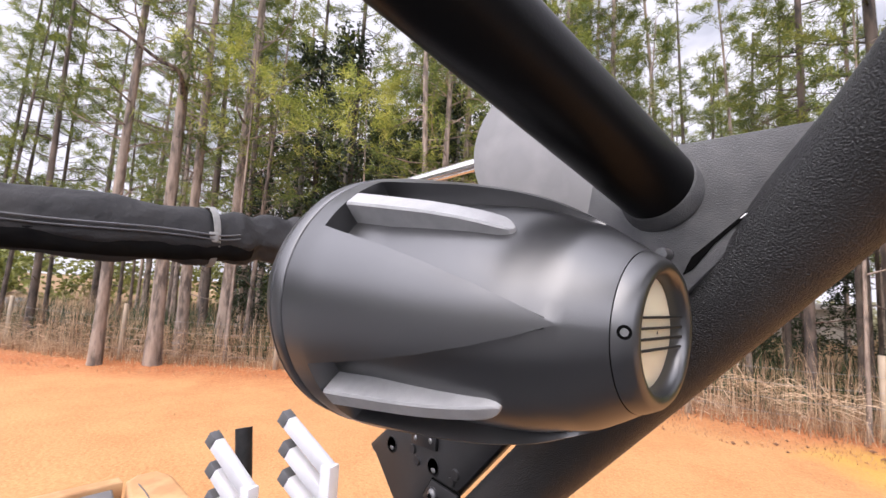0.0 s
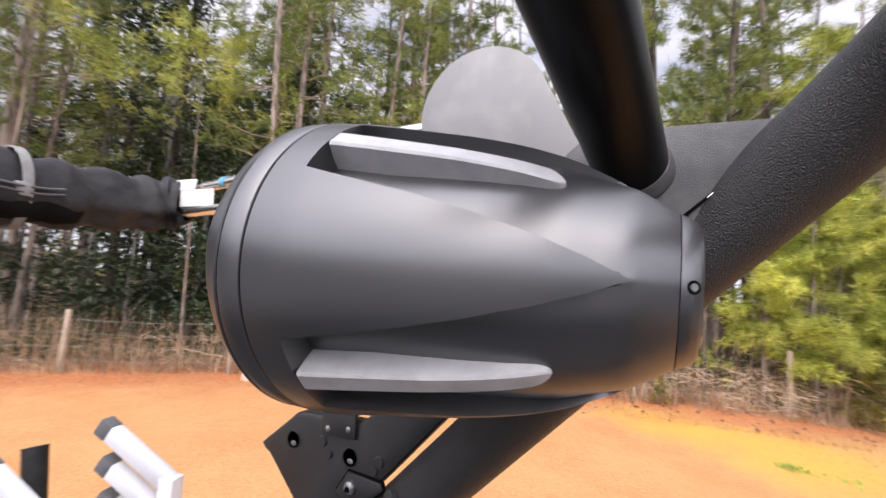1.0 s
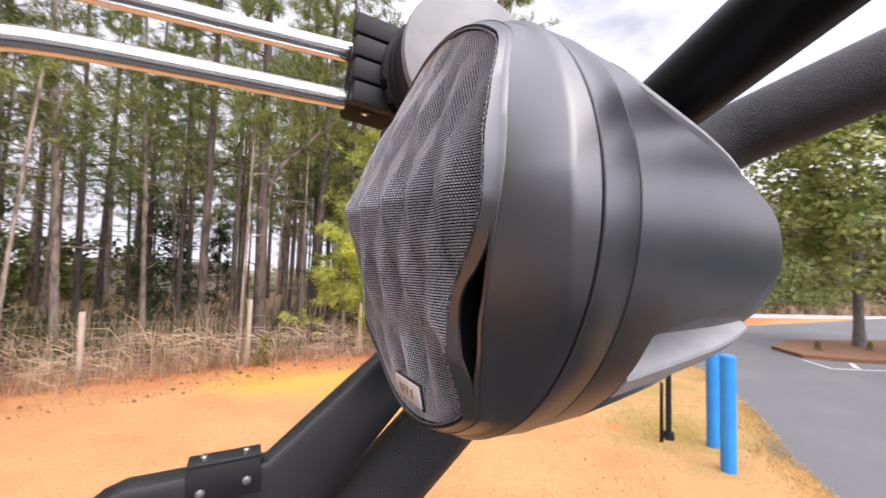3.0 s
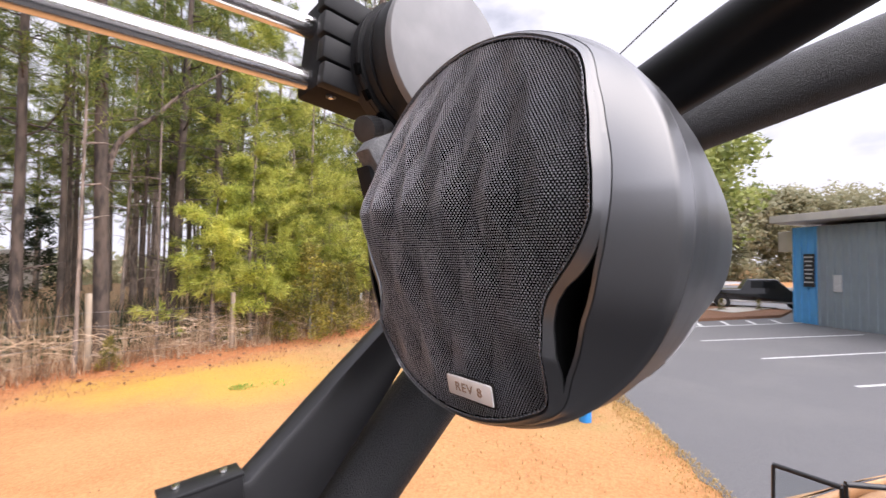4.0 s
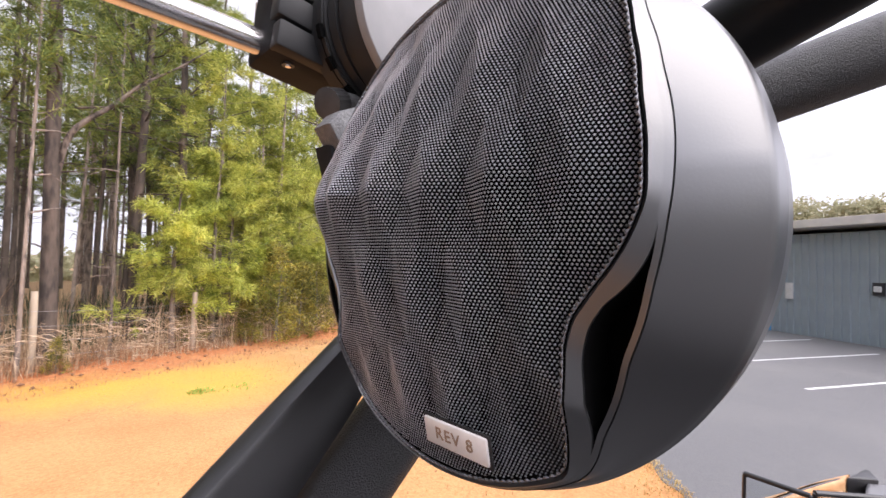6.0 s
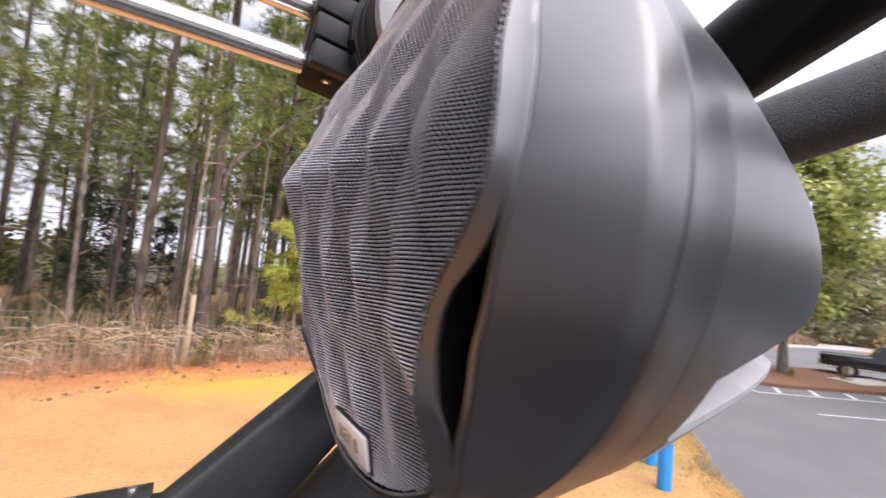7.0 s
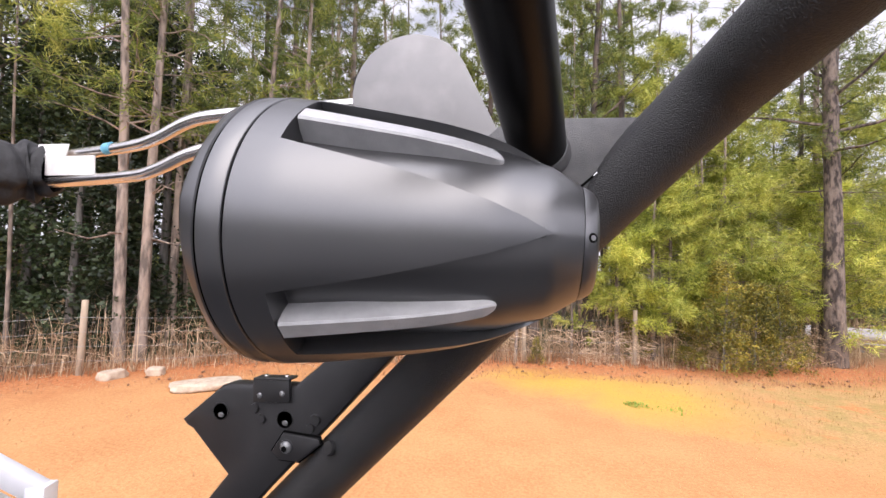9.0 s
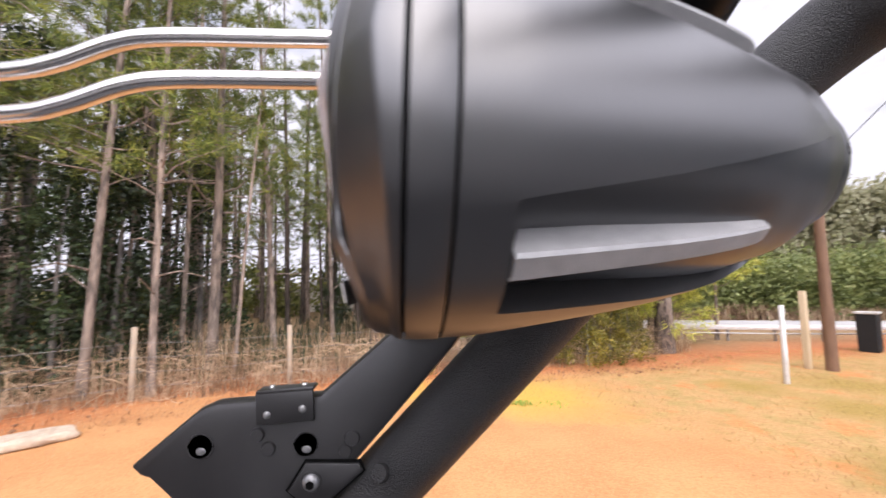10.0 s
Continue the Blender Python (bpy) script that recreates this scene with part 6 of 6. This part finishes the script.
def make_speaker():
    e = thing("tower_speaker", pose(0, 0.010, 2.802, 0, 1.78, 0), "charcoal bullet-shaped boat tower speaker with silver fins and black woven grille", "speaker")
    shell = part("shell", body_mesh(), M_POD, e, "satin charcoal moulded shell", smooth=32)
    for k in range(4):
        part("fin", fin_mesh(math.pi / 4 + ROLL + k * math.pi / 2), M_FIN, shell, "silver-grey textured fin", smooth=30)
    part("front_ring", lathe([(-0.1286, 0.1400), (-0.1284, 0.1416), (-0.1278, 0.1423), (-0.1064, 0.1419), (-0.1058, 0.1413), (-0.1056, 0.1396)], 120), M_POD, e, smooth=50)
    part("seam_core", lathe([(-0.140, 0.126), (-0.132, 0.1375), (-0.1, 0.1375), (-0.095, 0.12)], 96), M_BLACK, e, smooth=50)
    front, dark = bezel_mesh()
    bez = part("bezel", front, M_POD, e, "satin charcoal front bezel with side vents", smooth=32)
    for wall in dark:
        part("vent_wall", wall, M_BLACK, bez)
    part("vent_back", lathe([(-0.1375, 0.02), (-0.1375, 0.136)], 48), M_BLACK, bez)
    gr = part("grille", grille_mesh(), M_MESH, e, "black woven grille cloth", smooth=50)
    v, f = weave_mesh()
    tagged(raw("weave", v, f, M_WEAVE, gr), "raised black stitches", kind="stuff")
    # beaded edge of the cloth
    edge = []
    for k in range(960):
        a = 2 * math.pi * k / 960
        g = polar(GRILLE, a) - 0.0005 - 0.0005 * ((k // 2) % 2)
        edge.append(ring_xyz(rim_x(g) - 0.0024, g, a))
    part("grille_edge", sweep(edge + edge[:2], [0.0003 + 0.0005 * ((k // 2) % 2) for k in range(962)], 6, cap=False), M_BEAD, gr, smooth=60)
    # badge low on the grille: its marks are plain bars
    z = -0.1085
    bx = dome_x(-math.pi / 2, 0.845) - 0.0012
    lean, by = -14, -0.023
    bx -= 0.0062
    badge = part("badge", bm_box((0.0024, 0.0405, 0.0138), pose(bx - 0.001, by, z, 0, lean, 0), 0.001), M_BADGE, e, "brushed silver badge", smooth=40)
    part("badge_frame", bm_box((0.0016, 0.0435, 0.0168), pose(bx, by, z, 0, lean, 0), 0.0008), M_DARK, badge, smooth=40)
    text_part("badge_text", "REV 8", 0.0088, Matrix.Translation((bx - 0.0024, by, z)) @ Matrix.Rotation(radians(lean), 4, "Y") @ Matrix(((0, 0, -1, 0), (-1, 0, 0, 0), (0, 1, 0, 0), (0, 0, 0, 1))), M_BADGETXT, badge)
    # tail ring and port
    tail = part("tail_ring", lathe([(0.1794, 0.0530), (0.1797, 0.0552), (0.1830, 0.0540), (0.1900, 0.0500), (0.1925, 0.0470), (0.1925, 0.0425), (0.1900, 0.0400), (0.1840, 0.0385), (0.176, 0.0385)], 96), M_POD, e, "smooth charcoal tail ring", smooth=50)
    part("port", lathe([(0.1800, 0.0386), (0.1835, 0.030), (0.1852, 0.018), (0.1858, 0.001)], 64), M_PORT, tail, "recessed port, ground's reflection put into its cream colour", smooth=60)
    for z in (-0.0105, -0.0035, 0.0035, 0.0105):
        w = math.sqrt(0.0385 ** 2 - z * z)
        part("bar", bm_box((0.0022, 2 * w, 0.0016), pose(0.1878, 0, z), 0.0004), M_DARK, tail)
    for a in (0, 120, 240):
        q = radians(a + 2)

        def on_chamfer(h):
            return ring_xyz(0.1866 + 0.5 * h, 0.0519 + 0.87 * h, q)
        part("screw_recess", bm_cyl(0.0044, 0.0044, on_chamfer(-0.003), on_chamfer(0.0002), 16), M_BLACK, tail, smooth=40)
        part("screw", bm_cyl(0.0028, 0.0024, on_chamfer(-0.002), on_chamfer(0.0007), 16), M_KNOB, tail, smooth=40)
    return e


make_speaker()


# ---- board racks ----
def make_rack(tip, corner, label, tines=3):
    """A board rack: a comb of slanted silver tines with dark tips on an upright."""
    t, c = Vector(tip), Vector(corner)
    e = thing("board_rack", pose(*c), label, "board rack", "board racks")
    d = (t - c).normalized()
    q = d.to_track_quat("Z", "X").to_matrix().to_4x4()
    full = (t - c).length
    for k in range(tines):
        foot = Vector((0, 0, -0.105 * k))
        ln = full * (1.0, 0.92, 0.88, 0.8)[k]
        b = part("tine", bm_box((0.055, 0.044, ln), Matrix.Translation(foot + d * ln / 2) @ q, 0.006), M_RACK, e, "silver rack tine", smooth=40)
        part("tip", bm_box((0.0555, 0.0445, 0.045), Matrix.Translation(foot + d * (ln + 0.022)) @ q, 0.003), M_RUBBER, b, "dark rubber tip", smooth=40)
    part("upright", bm_box((0.055, 0.05, 0.66), pose(0.0, 0, -0.305, 0, 0, 15), 0.004), M_RACK, e, smooth=40)
    return e


make_rack((-1.455, 0.485, 2.238), (-1.235, 0.565, 2.098), "silver stepped board rack with dark rubber tips")
make_rack((-1.70, 0.28, 2.122), (-1.495, 0.36, 1.978), "silver stepped board rack with dark rubber tips")
post = part("rack_post", bm_cyl(0.034, 0.038, (-1.66, 0.43, 1.5), (-1.832, 0.43, 2.125), 16), M_DARK, None, smooth=40)
part("mark", bm_box((0.004, 0.022, 0.03), pose(-1.788, 0.43, 2.085, 0, -15, 0)), M_TAG, post)
tagged(post, "short black rack post with a white mark", "post")


# ---- the boat ----
def make_boat():
    e = thing("boat_hull", pose(0, 0, 0), "graphite boat hull with moulded grey bow deck", "boat")
    st = [(-3.2, 1.12, 1.28), (-2.6, 1.16, 1.36), (-1.0, 1.22, 1.42), (1.0, 1.22, 1.42), (2.3, 1.20, 1.42), (2.86, 0.97, 1.42), (3.3, 0.80, 1.42), (3.6, 0.60, 1.42), (3.85, 0.2, 1.42)]
    cy = -0.86
    bm = bmesh.new()
    rings = []
    for x, b, g in st:
        keel = 0.45 + (0.35 * max(0, (x - 1.5) / 2.4) ** 2)
        pr = [(-b, g), (-b * 0.98, g - 0.35), (-b * 0.8, keel + 0.3), (0, keel), (b * 0.8, keel + 0.3), (b * 0.98, g - 0.35), (b, g), (b * 0.86, g + 0.02), (b * 0.84, g - 0.5), (0, g - 0.75), (-b * 0.84, g - 0.5), (-b * 0.86, g + 0.02)]
        rings.append([bm.verts.new((x, cy + y, z)) for y, z in pr])
    for r0, r1 in zip(rings, rings[1:]):
        for k in range(12):
            bm.faces.new((r0[k], r0[(k + 1) % 12], r1[(k + 1) % 12], r1[k]))
    bm.faces.new(rings[0])
    bm.faces.new(rings[-1][::-1])
    part("hull", bm, M_HULL, e, smooth=35)
    return e


make_boat()


def pad_mesh(poly, z0, z1, bevel=0.02, seg=3):
    """A slab over a plan outline, with rounded upper edges."""
    bm = bmesh.new()
    f = bm.faces.new([bm.verts.new((x, y, z0)) for x, y in poly])
    if f.normal.z > 0:
        f.normal_flip()
    r = bmesh.ops.extrude_face_region(bm, geom=[f])
    up = [q for q in r["geom"] if isinstance(q, bmesh.types.BMVert)]
    bmesh.ops.translate(bm, vec=(0, 0, z1 - z0), verts=up)
    bmesh.ops.recalc_face_normals(bm, faces=bm.faces)
    if bevel:
        bmesh.ops.bevel(bm, geom=[q for q in bm.edges if q.verts[0].co.z > z1 - 1e-5 and q.verts[1].co.z > z1 - 1e-5], offset=bevel, segments=seg, affect="EDGES", profile=0.6)
    return bm


def cushion(poly, z0, z1, label, name="bow_cushion", seam=None, bevel=0.025):
    e = thing(name, pose(0, 0, 0), label, "cushion", "tan boat cushions")
    part("pad", pad_mesh(poly, z0, z1, bevel), M_TAN, e, smooth=50)
    if seam:
        p = smooth_path([(x, y, z1 + 0.001) for x, y in seam], 6)
        part("piping", sweep(p, [0.004] * len(p), 8), M_RUBBER, e, "dark seam piping", smooth=60)
    return e


cushion([(2.05, 0.46), (2.29, 0.40), (2.56, 0.31), (2.86, 0.175), (3.23, 0.02), (3.50, -0.11), (3.34, -0.09), (3.10, 0.03), (2.80, 0.12), (2.45, 0.23), (2.05, 0.32)], 1.36, 1.50, "tan vinyl bow side bolster with dark piping", seam=[(2.1, 0.37), (2.5, 0.255), (2.85, 0.135), (3.15, 0.015), (3.33, -0.065)])
cushion([(2.05, 0.30), (2.45, 0.21), (2.80, 0.10), (3.10, 0.01), (3.28, -0.08), (3.09, -0.15), (2.80, -0.16), (2.05, -0.16)], 1.28, 1.475, "tan vinyl bow seat cushion beside the grey deck", bevel=0.05)
cushion([(2.0, -0.18), (2.72, -0.18), (2.78, -0.44), (2.0, -0.44)], 1.26, 1.42, "tan vinyl bow seat cushion behind the windshield", bevel=0.03)
cushion([(2.80, -0.45), (3.43, -0.455), (3.36, -0.95), (2.80, -1.1)], 1.30, 1.49, "tan vinyl bow seat cushion beyond the grey deck", bevel=0.04)
deck = thing("bow_deck", pose(0, 0, 0), "grey moulded bow deck between tan cushions", "boat deck")
part("top", pad_mesh([(3.44, -0.185), (3.10, -0.165), (2.80, -0.18), (2.84, -0.43), (3.46, -0.435), (3.52, -0.30)], 1.30, 1.485, 0.02), M_DECK, deck, smooth=50)
part("tip", pad_mesh([(3.35, -0.098), (3.59, -0.175), (3.60, -0.20), (3.46, -0.235), (3.40, -0.15)], 1.36, 1.515, 0.012), M_PLATE, deck, "black moulded corner", smooth=50)
spk = thing("deck_speaker", pose(3.20, -0.31, 1.485, 0, 0, 0), "round dark slotted speaker set in the grey bow deck", "speaker")
part("cup", bm_cyl(0.085, 0.08, (0, 0, -0.02), (0, 0, 0.008), 32), M_RUBBER, spk, smooth=40)
for k in range(5):
    part("slot", bm_box((0.010, 0.12 - 0.02 * abs(k - 2), 0.006), pose(-0.05 + 0.025 * k, 0, 0.0125)), M_DECK, spk)

cushion([(-2.3, 0.12), (-3.12, 0.165), (-3.19, 0.23), (-3.19, 0.34), (-3.06, 0.41), (-2.3, 0.47)], 1.30, 1.50, "tan vinyl stern cushion with dark seams", name="stern_cushion", seam=[(-3.02, 0.22), (-2.85, 0.24), (-2.6, 0.25)])
cushion([(-2.3, -0.5), (-3.2, -0.42), (-3.24, 0.14), (-3.15, 0.155), (-3.10, -0.30), (-2.3, -0.36)], 1.28, 1.49, "tan vinyl stern sunpad rim beside a dark locker", name="stern_cushion", bevel=0.015)
locker = part("stern_locker", pad_mesh([(-2.3, -0.34), (-3.08, -0.28), (-3.12, 0.10), (-2.3, 0.10)], 1.28, 1.47, 0.02), M_DECK, None, smooth=50)
tagged(locker, "dark grey stern locker lid beside tan cushions", "boat locker")


def make_windshield():
    e = thing("boat_windshield", pose(0, 0, 0), "boat windshield of clear panes in dark aluminium frames", "windshield")

    def pane(tl, tr, bl, br, opened=""):
        tl, tr, bl, br = map(Vector, (tl, tr, bl, br))
        fr = part("frame", sweep([tl, tl.lerp(tr, 0.5), tr], [0.009] * 3, 8), M_PLATE, e, smooth=60)
        for a, b in ((tl, bl), (tr, br), (bl, br)):
            part("rail", sweep([a, a.lerp(b, 0.5), b], [0.006] * 3, 8), M_PLATE, fr, smooth=60)
        bm = bmesh.new()
        nrm = (tr - tl).cross(bl - tl).normalized() * 0.003
        f = bm.faces.new([bm.verts.new(q + nrm) for q in (tl, tr, br, bl)])
        r = bmesh.ops.extrude_face_region(bm, geom=[f])
        bmesh.ops.translate(bm, vec=-nrm * 2, verts=[q for q in r["geom"] if isinstance(q, bmesh.types.BMVert)])
        part("pane", bm, M_GLASS, e).visible_shadow = False

    pane((1.425, 0.124, 2.10), (1.405, -0.045, 2.10), (1.58, 0.16, 1.50), (1.60, -0.05, 1.50))
    pane((1.40, -0.055, 2.115), (2.00, -0.75, 2.10), (1.62, -0.06, 1.50), (2.25, -0.75, 1.50))
    return e


make_windshield()
